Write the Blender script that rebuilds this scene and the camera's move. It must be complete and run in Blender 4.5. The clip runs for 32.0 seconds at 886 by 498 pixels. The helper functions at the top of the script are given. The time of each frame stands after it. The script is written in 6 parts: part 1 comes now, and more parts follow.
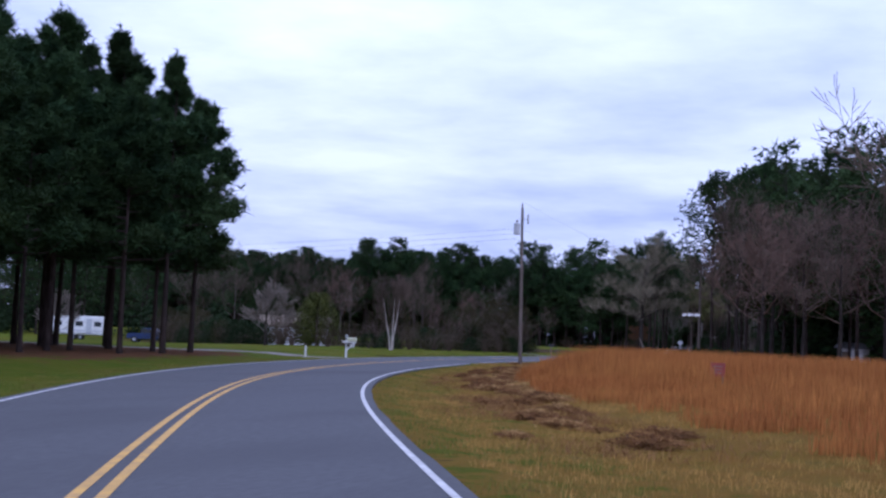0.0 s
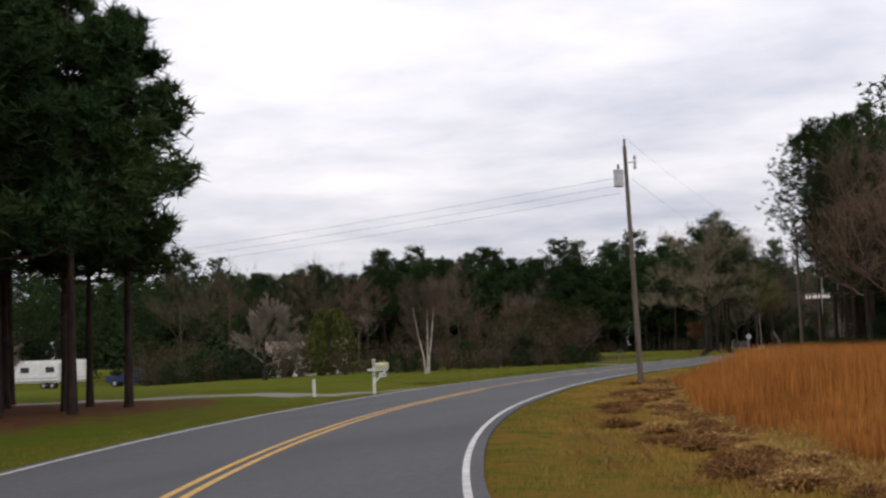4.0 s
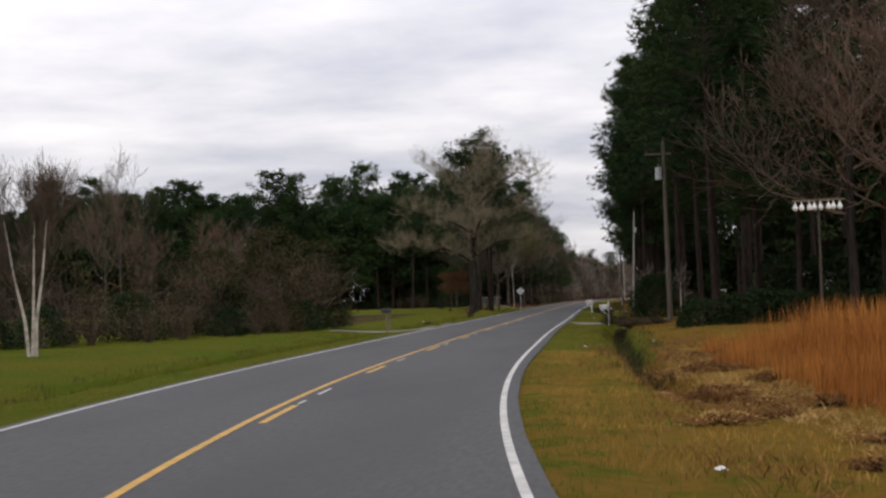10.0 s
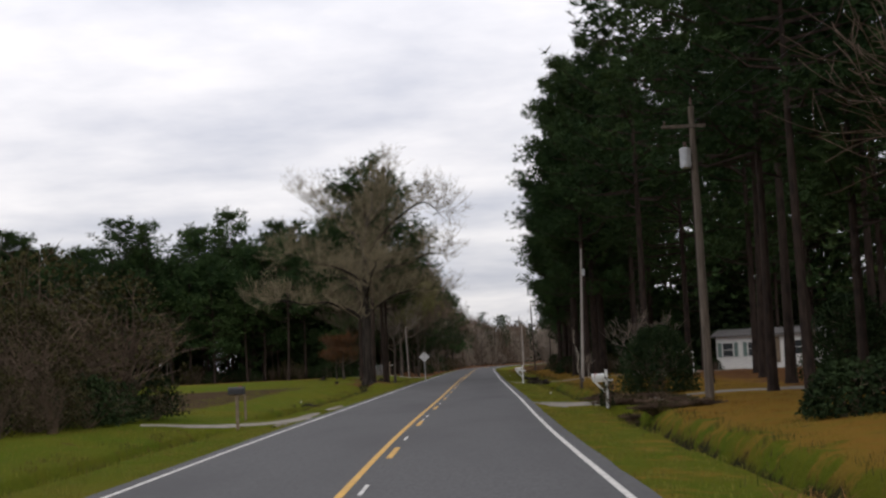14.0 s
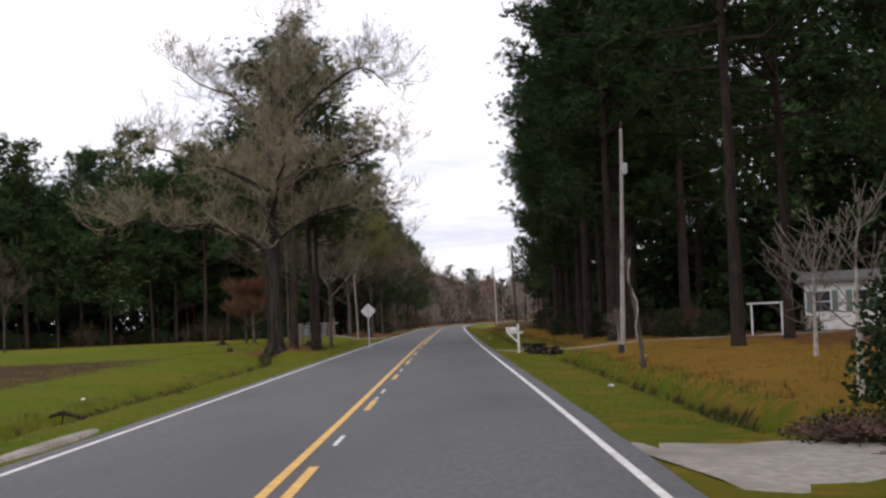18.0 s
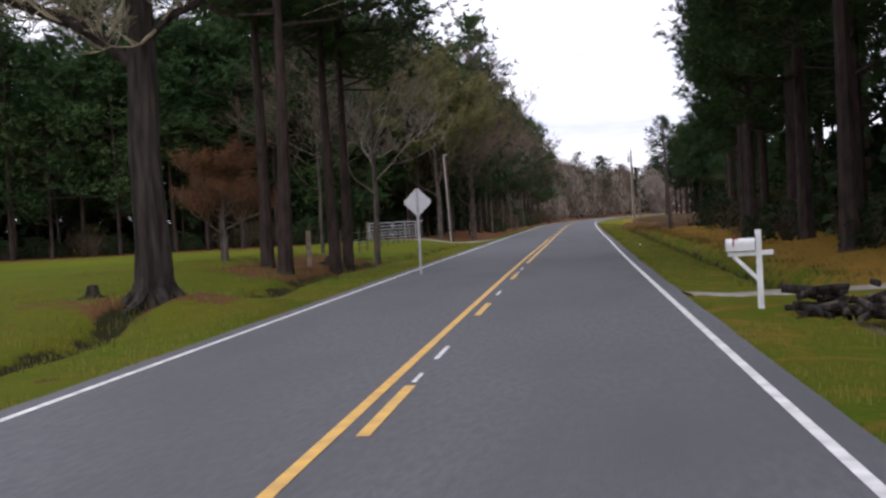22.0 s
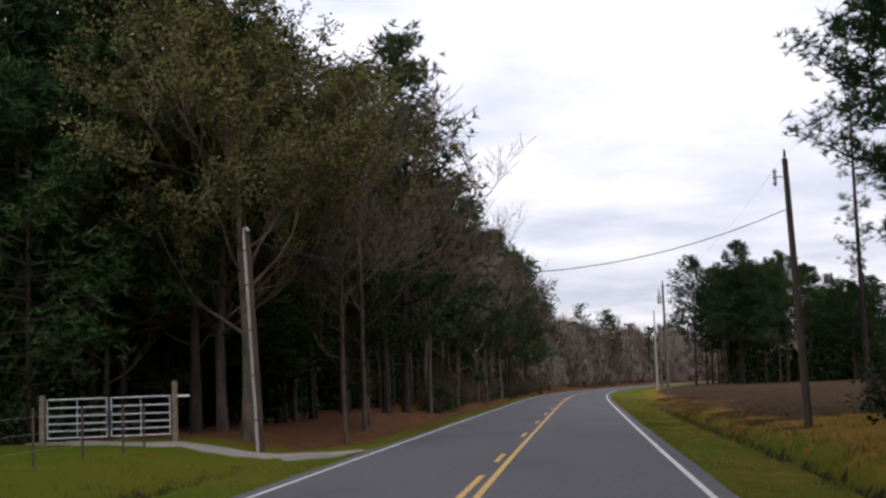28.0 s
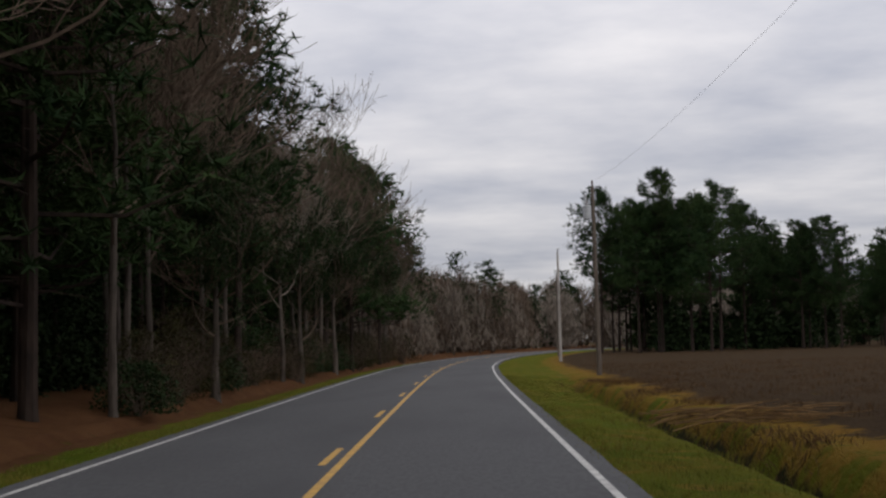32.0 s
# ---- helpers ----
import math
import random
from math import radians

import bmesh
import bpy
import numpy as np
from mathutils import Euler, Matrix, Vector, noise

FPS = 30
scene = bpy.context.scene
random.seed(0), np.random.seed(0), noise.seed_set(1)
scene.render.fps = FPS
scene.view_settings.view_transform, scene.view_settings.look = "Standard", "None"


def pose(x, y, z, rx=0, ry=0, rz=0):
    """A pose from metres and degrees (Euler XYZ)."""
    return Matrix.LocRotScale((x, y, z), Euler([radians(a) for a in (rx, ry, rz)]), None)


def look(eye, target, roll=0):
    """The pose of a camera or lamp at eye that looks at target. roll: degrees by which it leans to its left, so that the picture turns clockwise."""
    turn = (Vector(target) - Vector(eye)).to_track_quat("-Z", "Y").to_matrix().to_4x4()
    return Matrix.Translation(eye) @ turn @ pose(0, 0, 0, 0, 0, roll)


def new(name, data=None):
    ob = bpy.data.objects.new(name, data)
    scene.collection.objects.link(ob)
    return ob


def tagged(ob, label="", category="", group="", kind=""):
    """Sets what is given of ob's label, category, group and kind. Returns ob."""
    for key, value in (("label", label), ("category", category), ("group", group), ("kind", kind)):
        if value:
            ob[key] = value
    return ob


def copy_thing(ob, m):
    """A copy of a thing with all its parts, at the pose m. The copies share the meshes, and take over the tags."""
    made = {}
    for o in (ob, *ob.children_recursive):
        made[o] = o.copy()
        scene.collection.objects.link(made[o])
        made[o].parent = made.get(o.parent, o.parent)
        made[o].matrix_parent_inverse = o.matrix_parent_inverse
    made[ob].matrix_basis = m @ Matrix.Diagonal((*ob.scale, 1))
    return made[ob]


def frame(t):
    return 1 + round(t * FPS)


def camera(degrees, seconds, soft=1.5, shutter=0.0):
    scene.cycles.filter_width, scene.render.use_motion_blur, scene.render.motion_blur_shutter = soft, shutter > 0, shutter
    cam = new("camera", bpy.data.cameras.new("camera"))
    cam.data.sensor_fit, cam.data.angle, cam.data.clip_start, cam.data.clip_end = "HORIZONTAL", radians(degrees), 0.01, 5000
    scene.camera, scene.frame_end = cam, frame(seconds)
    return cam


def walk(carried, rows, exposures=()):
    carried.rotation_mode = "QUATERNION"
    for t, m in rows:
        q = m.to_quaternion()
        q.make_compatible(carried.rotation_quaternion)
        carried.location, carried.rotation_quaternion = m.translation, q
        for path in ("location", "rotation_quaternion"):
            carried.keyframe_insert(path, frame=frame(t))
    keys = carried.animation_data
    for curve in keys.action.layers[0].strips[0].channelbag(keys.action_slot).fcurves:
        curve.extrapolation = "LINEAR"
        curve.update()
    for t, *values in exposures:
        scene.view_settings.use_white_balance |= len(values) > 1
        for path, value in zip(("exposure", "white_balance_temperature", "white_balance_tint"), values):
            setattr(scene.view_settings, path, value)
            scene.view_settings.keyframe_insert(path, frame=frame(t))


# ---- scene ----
cam = camera(35.90, 32.0, soft=2.45)
PATH = [
    (0, (-0.004, 0.001, 1.557), (-3.360, 9.400, 2.192), 2.56),
    (0.5, (-1.565, 3.696, 1.654), (-5.311, 12.934, 2.448), -0.51),
    (1, (-3.059, 7.082, 1.698), (-7.089, 16.199, 2.502), -2.41),
    (1.5, (-4.444, 10.072, 1.688), (-8.551, 19.147, 2.568), -2.96),
    (2, (-5.721, 12.884, 1.633), (-9.720, 22.024, 2.317), -2.58),
    (2.5, (-7.023, 15.737, 1.617), (-10.942, 24.931, 1.959), -2.91),
    (3, (-8.443, 18.794, 1.596), (-12.342, 28.001, 1.766), -2.57),
    (3.5, (-9.933, 21.993, 1.589), (-13.762, 31.221, 2.030), -2.52),
    (4, (-11.390, 25.202, 1.592), (-14.807, 34.571, 2.338), -1.99),
    (4.5, (-12.679, 28.324, 1.589), (-15.981, 37.727, 2.424), -2.22),
    (6.5, (-17.713, 41.700, 1.620), (-20.473, 51.277, 2.432), -2.17),
    (7, (-19.120, 45.784, 1.584), (-21.701, 55.411, 2.395), -2.84),
    (7.5, (-20.517, 50.163, 1.564), (-22.916, 59.838, 2.370), -2.51),
    (8, (-21.638, 54.493, 1.549), (-23.886, 64.203, 2.356), -2.63),
    (8.5, (-22.636, 58.699, 1.521), (-24.699, 68.451, 2.322), -2.76),
    (9, (-23.657, 62.722, 1.614), (-25.540, 72.516, 2.344), -3.64),
    (9.5, (-24.595, 66.627, 1.627), (-26.237, 76.482, 2.041), -2.40),
    (10, (-25.406, 70.668, 1.623), (-26.746, 80.572, 1.985), -1.76),
    (10.5, (-26.151, 74.812, 1.618), (-27.113, 84.749, 2.201), -2.13),
    (11, (-26.763, 78.834, 1.591), (-27.178, 88.795, 2.366), -2.37),
    (11.5, (-27.376, 82.590, 1.613), (-27.597, 92.545, 2.542), -2.34),
    (12, (-27.953, 86.036, 1.632), (-28.543, 95.972, 2.599), -2.53),
    (12.5, (-28.530, 89.334, 1.640), (-29.342, 99.264, 2.496), -2.58),
    (13, (-29.018, 92.892, 1.709), (-29.741, 102.835, 2.489), -3.21),
    (13.5, (-29.625, 96.862, 1.660), (-30.134, 106.818, 2.448), -2.64),
    (14, (-29.976, 101.153, 1.649), (-30.407, 111.110, 2.473), -2.63),
    (14.5, (-30.404, 105.712, 1.619), (-31.229, 115.642, 2.474), -2.43),
    (16.5, (-30.691, 123.794, 1.559), (-31.186, 133.765, 2.136), -3.82),
    (17, (-30.749, 128.538, 1.517), (-30.871, 138.528, 1.930), -3.54),
    (17.5, (-30.870, 133.236, 1.547), (-30.875, 143.229, 1.924), -2.67),
    (18, (-30.901, 137.849, 1.560), (-31.102, 147.834, 2.066), -2.48),
    (18.5, (-30.841, 142.349, 1.573), (-31.331, 152.320, 2.142), -2.39),
    (19, (-30.873, 146.852, 1.584), (-31.627, 156.807, 2.161), -2.70),
    (19.5, (-30.937, 151.556, 1.612), (-31.392, 161.529, 2.183), -2.54),
    (20, (-31.077, 156.491, 1.639), (-30.876, 166.471, 2.238), -2.89),
    (20.5, (-31.137, 161.446, 1.601), (-31.035, 171.433, 2.099), -3.77),
    (21, (-31.194, 166.500, 1.576), (-31.462, 176.491, 1.889), -3.75),
    (21.5, (-31.351, 171.510, 1.613), (-32.041, 181.486, 1.583), -2.76),
    (22, (-31.444, 176.180, 1.615), (-32.617, 186.109, 1.397), -3.14),
    (22.5, (-31.645, 180.786, 1.603), (-33.258, 190.653, 1.829), -3.51),
    (23, (-31.753, 185.555, 1.629), (-33.492, 195.382, 2.259), -3.61),
    (23.5, (-31.730, 190.484, 1.693), (-33.359, 200.316, 2.527), -3.51),
    (24, (-31.784, 195.282, 1.683), (-33.270, 205.137, 2.511), -3.55),
    (24.5, (-31.962, 199.963, 1.615), (-33.297, 209.842, 2.417), -3.11),
    (25, (-32.139, 204.799, 1.571), (-33.371, 214.689, 2.389), -2.82),
    (25.5, (-32.242, 209.895, 1.566), (-33.432, 219.794, 2.342), -2.49),
    (26, (-32.289, 215.209, 1.623), (-33.461, 225.115, 2.331), -2.63),
    (26.5, (-32.339, 220.653, 1.613), (-33.469, 230.548, 2.513), -3.05),
    (28.5, (-32.816, 243.169, 1.690), (-33.971, 253.051, 2.697), -1.66),
    (29, (-32.997, 248.693, 1.722), (-34.311, 258.547, 2.807), -1.66),
    (29.5, (-33.193, 254.271, 1.720), (-34.661, 264.095, 2.875), -1.12),
    (30, (-33.212, 260.187, 1.721), (-34.297, 270.060, 2.884), -0.25),
    (30.5, (-33.188, 266.228, 1.732), (-33.112, 276.170, 2.809), -0.03),
    (31, (-33.171, 272.168, 1.679), (-32.761, 282.118, 2.592), -0.71),
    (31.5, (-33.191, 278.028, 1.638), (-33.158, 287.997, 2.429), -1.14),
    (32, (-33.305, 283.835, 1.611), (-33.548, 293.808, 2.303), -1.50),
]
EXPOSURES = [(0.0, 0.2, 4900, 28), (0.5, -0.05, 5800, 20), (1.0, -0.32, 6700, 13), (2.0, -0.38, 6700, 13), (3.0, -0.02, 6700, 13), (4.0, 0.2, 6700, 13),
             (4.5, 0.15, 6700, 13), (6.5, -0.38, 6700, 12), (8.0, -0.36, 6700, 12), (9.0, -0.36, 6700, 12), (10.0, 0.2, 6800, 12), (11.0, 0.12, 6800, 12), (12.0, 0.05, 6700, 11), (13.0, 0.0, 6700, 11), (14.0, 0.2, 6800, 11), (14.5, 0.25, 6800, 12), (16.5, 0.05, 6700, 13),
             (17.0, 0.3, 6700, 14), (18.0, 0.75, 6700, 14), (19.0, 0.6, 6300, 17), (20.0, 0.65, 6400, 17), (21.0, 0.8, 6100, 17), (22.0, 0.9, 6300, 17), (23.0, 0.9, 6200, 17), (24.0, 0.8, 6100, 17), (26.0, 0.6, 6200, 17), (28.5, 0.4, 6500, 14), (30.0, 0.2, 6600, 13), (31.0, -0.2, 6700, 11),
             (32.0, -0.18, 6700, 11)]
walk(cam, [(t, look(eye, target, roll)) for t, eye, target, roll in PATH], EXPOSURES)

# ---- world and light: an even overcast sky ----
SUN_EL, SUN_AZ = radians(40), radians(160)
world = bpy.data.worlds.new("overcast_sky")
scene.world = world
world.use_nodes = True
wn, wl = world.node_tree.nodes, world.node_tree.links
wn.clear()
sky = wn.new("ShaderNodeTexSky")
sky.sky_type, sky.sun_disc = "NISHITA", False
sky.sun_elevation, sky.sun_rotation = SUN_EL, SUN_AZ
coord = wn.new("ShaderNodeTexCoord")
sep = wn.new("ShaderNodeSeparateXYZ")
wl.new(coord.outputs["Generated"], sep.inputs[0])


def wmath(op, a, b=None):
    n = wn.new("ShaderNodeMath")
    n.operation = op
    for k, v in enumerate((a, b)):
        if v is None:
            continue
        if isinstance(v, (int, float)):
            n.inputs[k].default_value = v
        else:
            wl.new(v, n.inputs[k])
    return n.outputs[0]


lift = wmath("MAXIMUM", wmath("ADD", sep.outputs[2], 0.10), 0.05)
flat = wn.new("ShaderNodeCombineXYZ")
wl.new(wmath("DIVIDE", sep.outputs[0], lift), flat.inputs[0])
wl.new(wmath("DIVIDE", sep.outputs[1], lift), flat.inputs[1])
cloud = wn.new("ShaderNodeTexNoise")
cloud.inputs["Scale"].default_value, cloud.inputs["Detail"].default_value = 0.9, 6.0
cloud.inputs["Roughness"].default_value = 0.55
wl.new(flat.outputs[0], cloud.inputs["Vector"])
ramp = wn.new("ShaderNodeValToRGB")
ramp.color_ramp.elements[0].position, ramp.color_ramp.elements[0].color = 0.34, (0.52, 0.552, 0.655, 1)
ramp.color_ramp.elements[1].position, ramp.color_ramp.elements[1].color = 0.66, (0.95, 0.945, 0.985, 1)
wl.new(cloud.outputs["Fac"], ramp.inputs[0])
# the layer thins upwards, and is a little duller low down
grade = wn.new("ShaderNodeMapRange")
grade.inputs[1].default_value, grade.inputs[2].default_value = 0.0, 0.30
grade.inputs[3].default_value, grade.inputs[4].default_value = 0.72, 1.18
wl.new(sep.outputs[2], grade.inputs[0])
layer = wn.new("ShaderNodeVectorMath")
layer.operation = "SCALE"
wl.new(ramp.outputs[0], layer.inputs[0])
wl.new(grade.outputs[0], layer.inputs["Scale"])
bg_cloud, bg_sky, mixw, outw = (wn.new("ShaderNodeBackground"), wn.new("ShaderNodeBackground"),
                                wn.new("ShaderNodeMixShader"), wn.new("ShaderNodeOutputWorld"))
wl.new(layer.outputs[0], bg_cloud.inputs[0])
bg_cloud.inputs[1].default_value = 1.08
wl.new(sky.outputs[0], bg_sky.inputs[0])
bg_sky.inputs[1].default_value = 0.06
mixw.inputs[0].default_value = 0.9
wl.new(bg_sky.outputs[0], mixw.inputs[1])
wl.new(bg_cloud.outputs[0], mixw.inputs[2])
wl.new(mixw.outputs[0], outw.inputs[0])
sun_data = bpy.data.lights.new("sun", "SUN")
sun_data.energy, sun_data.angle, sun_data.color = 0.55, radians(30), (1.0, 0.96, 0.9)
sun = new("sun", sun_data)
sun.matrix_world = look((0, 0, 50), (0 - math.sin(SUN_AZ) * 50, 0 - math.cos(SUN_AZ) * 50, 50 - math.tan(SUN_EL) * 50))


# ---- materials ----
def material(name, base, other=None, scale=4.0, rough=0.85, bump=0.3, bump_scale=None, metal=0.0, third=None,
             coarse=0.25, spec=0.3, stretch=(1, 1, 1), per_object=0.0, per_island=0.0):
    """Two or three colours mixed by noise at a fine and a coarse scale, with relief."""
    m = bpy.data.materials.new(name)
    m.use_nodes = True
    n, l = m.node_tree.nodes, m.node_tree.links
    b = n["Principled BSDF"]
    b.inputs["Roughness"].default_value, b.inputs["Metallic"].default_value = rough, metal
    b.inputs["Specular IOR Level"].default_value = spec
    tc, mp = n.new("ShaderNodeTexCoord"), n.new("ShaderNodeMapping")
    mp.inputs["Scale"].default_value = stretch
    l.new(tc.outputs["Object"], mp.inputs[0])
    fine = n.new("ShaderNodeTexNoise")
    fine.inputs["Scale"].default_value, fine.inputs["Detail"].default_value = scale, 6
    l.new(mp.outputs[0], fine.inputs["Vector"])
    big = n.new("ShaderNodeTexNoise")
    big.inputs["Scale"].default_value, big.inputs["Detail"].default_value = scale * coarse * 0.5, 3
    l.new(mp.outputs[0], big.inputs["Vector"])
    r1 = n.new("ShaderNodeMapRange")
    r1.inputs[1].default_value, r1.inputs[2].default_value = 0.35, 0.65
    l.new(fine.outputs["Fac"], r1.inputs[0])
    mix = n.new("ShaderNodeMix")
    mix.data_type = "RGBA"
    mix.inputs[6].default_value, mix.inputs[7].default_value = (*base, 1), (*(other or base), 1)
    l.new(r1.outputs[0], mix.inputs[0])
    out = mix.outputs[2]
    if third:
        r2 = n.new("ShaderNodeMapRange")
        r2.inputs[1].default_value, r2.inputs[2].default_value = 0.45, 0.7
        l.new(big.outputs["Fac"], r2.inputs[0])
        mix2 = n.new("ShaderNodeMix")
        mix2.data_type = "RGBA"
        mix2.inputs[7].default_value = (*third, 1)
        l.new(out, mix2.inputs[6])
        l.new(r2.outputs[0], mix2.inputs[0])
        out = mix2.outputs[2]
    if per_object or per_island:
        hs, mr = n.new("ShaderNodeHueSaturation"), n.new("ShaderNodeMapRange")
        if per_object:
            l.new(n.new("ShaderNodeObjectInfo").outputs["Random"], mr.inputs[0])
        else:
            l.new(n.new("ShaderNodeNewGeometry").outputs["Random Per Island"], mr.inputs[0])
        k = per_object or per_island
        mr.inputs[3].default_value, mr.inputs[4].default_value = 1 - k, 1 + k
        l.new(mr.outputs[0], hs.inputs["Value"])
        l.new(out, hs.inputs["Color"])
        out = hs.outputs[0]
    l.new(out, b.inputs["Base Color"])
    if bump:
        bn, bp = n.new("ShaderNodeTexNoise"), n.new("ShaderNodeBump")
        bn.inputs["Scale"].default_value, bn.inputs["Detail"].default_value = bump_scale or scale * 3, 5
        l.new(mp.outputs[0], bn.inputs["Vector"])
        l.new(bn.outputs["Fac"], bp.inputs["Height"])
        bp.inputs["Strength"].default_value, bp.inputs["Distance"].default_value = bump, 0.02
        l.new(bp.outputs[0], b.inputs["Normal"])
    return m


ASPHALT = material("asphalt", (0.074, 0.074, 0.077), (0.096, 0.096, 0.099), 16, 0.85, 0.4, 60, third=(0.068, 0.068, 0.071), coarse=0.05, spec=0.2, stretch=(1, 0.22, 1))
WHITE_LINE = material("worn_white_road_paint", (0.62, 0.61, 0.58), (0.42, 0.41, 0.39), 3, 0.7, 0.2, 40)
YELLOW_LINE = material("worn_yellow_road_paint", (0.62, 0.36, 0.07), (0.45, 0.27, 0.08), 3, 0.7, 0.2, 40)
CONCRETE = material("gravel_concrete", (0.29, 0.265, 0.235), (0.20, 0.18, 0.155), 7, 0.95, 0.6, third=(0.16, 0.14, 0.115), coarse=0.12, spec=0.1)
PINE_BARK = material("pine_bark", (0.052, 0.038, 0.031), (0.026, 0.02, 0.018), 5, 0.95, 0.8, 14, stretch=(1, 1, 0.3), spec=0.04)
GREY_BARK = material("grey_bark", (0.12, 0.10, 0.085), (0.06, 0.05, 0.042), 5, 0.95, 0.7, 14, stretch=(1, 1, 0.3), spec=0.04)
DARK_BARK = material("dark_oak_bark", (0.048, 0.040, 0.034), (0.016, 0.0135, 0.012), 7, 0.95, 1.0, 16, stretch=(1, 1, 0.14), spec=0.04)
PALE_BARK = material("pale_birch_bark", (0.50, 0.46, 0.40), (0.26, 0.22, 0.18), 4, 0.8, 0.4, 10)
TWIG = material("bare_twigs", (0.135, 0.10, 0.075), (0.08, 0.06, 0.046), 2, 0.95, 0, per_object=0.15, spec=0.04)
PALE_TWIG = material("pale_bare_twigs", (0.25, 0.21, 0.175), (0.16, 0.135, 0.11), 2, 0.95, 0, per_object=0.15, spec=0.04)
OAK_TWIG = material("lichened_oak_twigs", (0.26, 0.22, 0.145), (0.15, 0.125, 0.085), 2, 0.95, 0, spec=0.04)
RED_TWIG = material("brown_bare_twigs", (0.155, 0.105, 0.078), (0.09, 0.062, 0.048), 2, 0.95, 0, per_object=0.15, spec=0.04)
NEEDLES = material("pine_needles", (0.036, 0.064, 0.022), (0.017, 0.035, 0.015), 0.9, 0.8, 0, per_object=0.25, third=(0.05, 0.073, 0.024), spec=0.04)
LEAF_DARK = material("dark_evergreen_leaves", (0.030, 0.048, 0.018), (0.015, 0.026, 0.012), 2, 0.75, 0, per_object=0.25, spec=0.04)
LEAF_YELLOW = material("yellow_green_leaves", (0.115, 0.125, 0.03), (0.055, 0.065, 0.02), 2, 0.7, 0, per_object=0.15, spec=0.04)
LEAF_OLIVE = material("olive_young_leaves", (0.17, 0.165, 0.06), (0.10, 0.10, 0.036), 2, 0.7, 0, per_object=0.2, spec=0.04)
LEAF_RUST = material("rust_dead_leaves", (0.17, 0.08, 0.034), (0.10, 0.05, 0.025), 2, 0.8, 0, spec=0.04)
LEAF_DULL = material("dull_olive_brown_leaves", (0.056, 0.050, 0.020), (0.030, 0.028, 0.013), 2, 0.8, 0, per_object=0.2, spec=0.04)
STRAW = material("golden_broomsedge", (0.43, 0.185, 0.046), (0.27, 0.105, 0.028), 0.5, 0.9, 0, per_island=0.3, third=(0.29, 0.10, 0.027), spec=0.04)
PALE_STRAW = material("pale_cut_straw", (0.48, 0.31, 0.125), (0.33, 0.20, 0.075), 1.0, 0.95, 0, per_island=0.25, spec=0.04)
WEEDS = material("dead_brown_weeds", (0.27, 0.145, 0.052), (0.16, 0.085, 0.034), 1.5, 0.95, 0, per_island=0.3, spec=0.04)
DRY = material("winter_grass_blades", (0.42, 0.25, 0.068), (0.29, 0.175, 0.042), 0.5, 0.95, 0, per_island=0.25, third=(0.19, 0.165, 0.032), spec=0.04)
DITCH_BLADE = material("rank_ditch_grass", (0.05, 0.07, 0.018), (0.10, 0.07, 0.025), 0.6, 0.95, 0, per_island=0.35, spec=0.04)
STUBBLE = material("dull_brown_stubble", (0.12, 0.068, 0.032), (0.07, 0.042, 0.022), 1.0, 0.95, 0, per_island=0.3, spec=0.04)
GREEN_BLADE = material("green_grass_blades", (0.115, 0.14, 0.022), (0.185, 0.15, 0.036), 0.5, 0.85, 0, per_island=0.3, spec=0.04)
POLE_WOOD = material("weathered_pole_wood", (0.155, 0.125, 0.10), (0.085, 0.068, 0.055), 4, 0.9, 0.4, 20, stretch=(4, 4, 0.4))
PALE_POLE = material("bleached_pole_wood", (0.42, 0.39, 0.36), (0.28, 0.25, 0.23), 4, 0.9, 0.4, 20, stretch=(4, 4, 0.4))
DARK_POLE = material("creosoted_pole_wood", (0.085, 0.062, 0.05), (0.05, 0.038, 0.032), 4, 0.9, 0.4, 20, stretch=(4, 4, 0.4))
STEEL = material("galvanised_steel", (0.42, 0.43, 0.44), (0.30, 0.31, 0.32), 6, 0.5, 0.1, metal=0.6)
GREY_PAINT = material("grey_enamel", (0.50, 0.52, 0.54), (0.40, 0.41, 0.43), 5, 0.5, 0.05)
WHITE_PAINT = material("white_paint", (0.74, 0.74, 0.73), (0.60, 0.60, 0.58), 3, 0.6, 0.1)
SIGN_BACK = material("bare_aluminium_sign_back", (0.52, 0.52, 0.53), (0.43, 0.43, 0.44), 3, 0.6, 0.05, metal=0.1)
BLACK = material("black_enamel", (0.02, 0.02, 0.022), (0.03, 0.03, 0.032), 3, 0.5, 0.05)
CABLE = material("black_cable", (0.03, 0.03, 0.032), (0.045, 0.045, 0.05), 3, 0.7, 0)
CERAMIC = material("brown_glazed_ceramic", (0.10, 0.05, 0.035), (0.07, 0.035, 0.025), 3, 0.3, 0)
RED = material("faded_red_paint", (0.30, 0.06, 0.045), (0.22, 0.05, 0.04), 3, 0.7, 0.1)
BLUE = material("dark_blue_car_paint", (0.02, 0.035, 0.10), (0.025, 0.04, 0.11), 3, 0.3, 0)
RUBBER = material("black_rubber", (0.015, 0.015, 0.016), (0.022, 0.022, 0.022), 6, 0.9, 0.2)
GLASS = material("dark_window_glass", (0.03, 0.035, 0.04), (0.04, 0.045, 0.05), 1, 0.08, 0, spec=0.6)
ROOF = material("grey_shingles", (0.17, 0.165, 0.165), (0.11, 0.108, 0.11), 5, 0.95, 0.5, stretch=(1, 1, 4))
SIDING = material("white_siding", (0.70, 0.70, 0.68), (0.58, 0.58, 0.57), 2, 0.6, 0.15, stretch=(1, 1, 6))
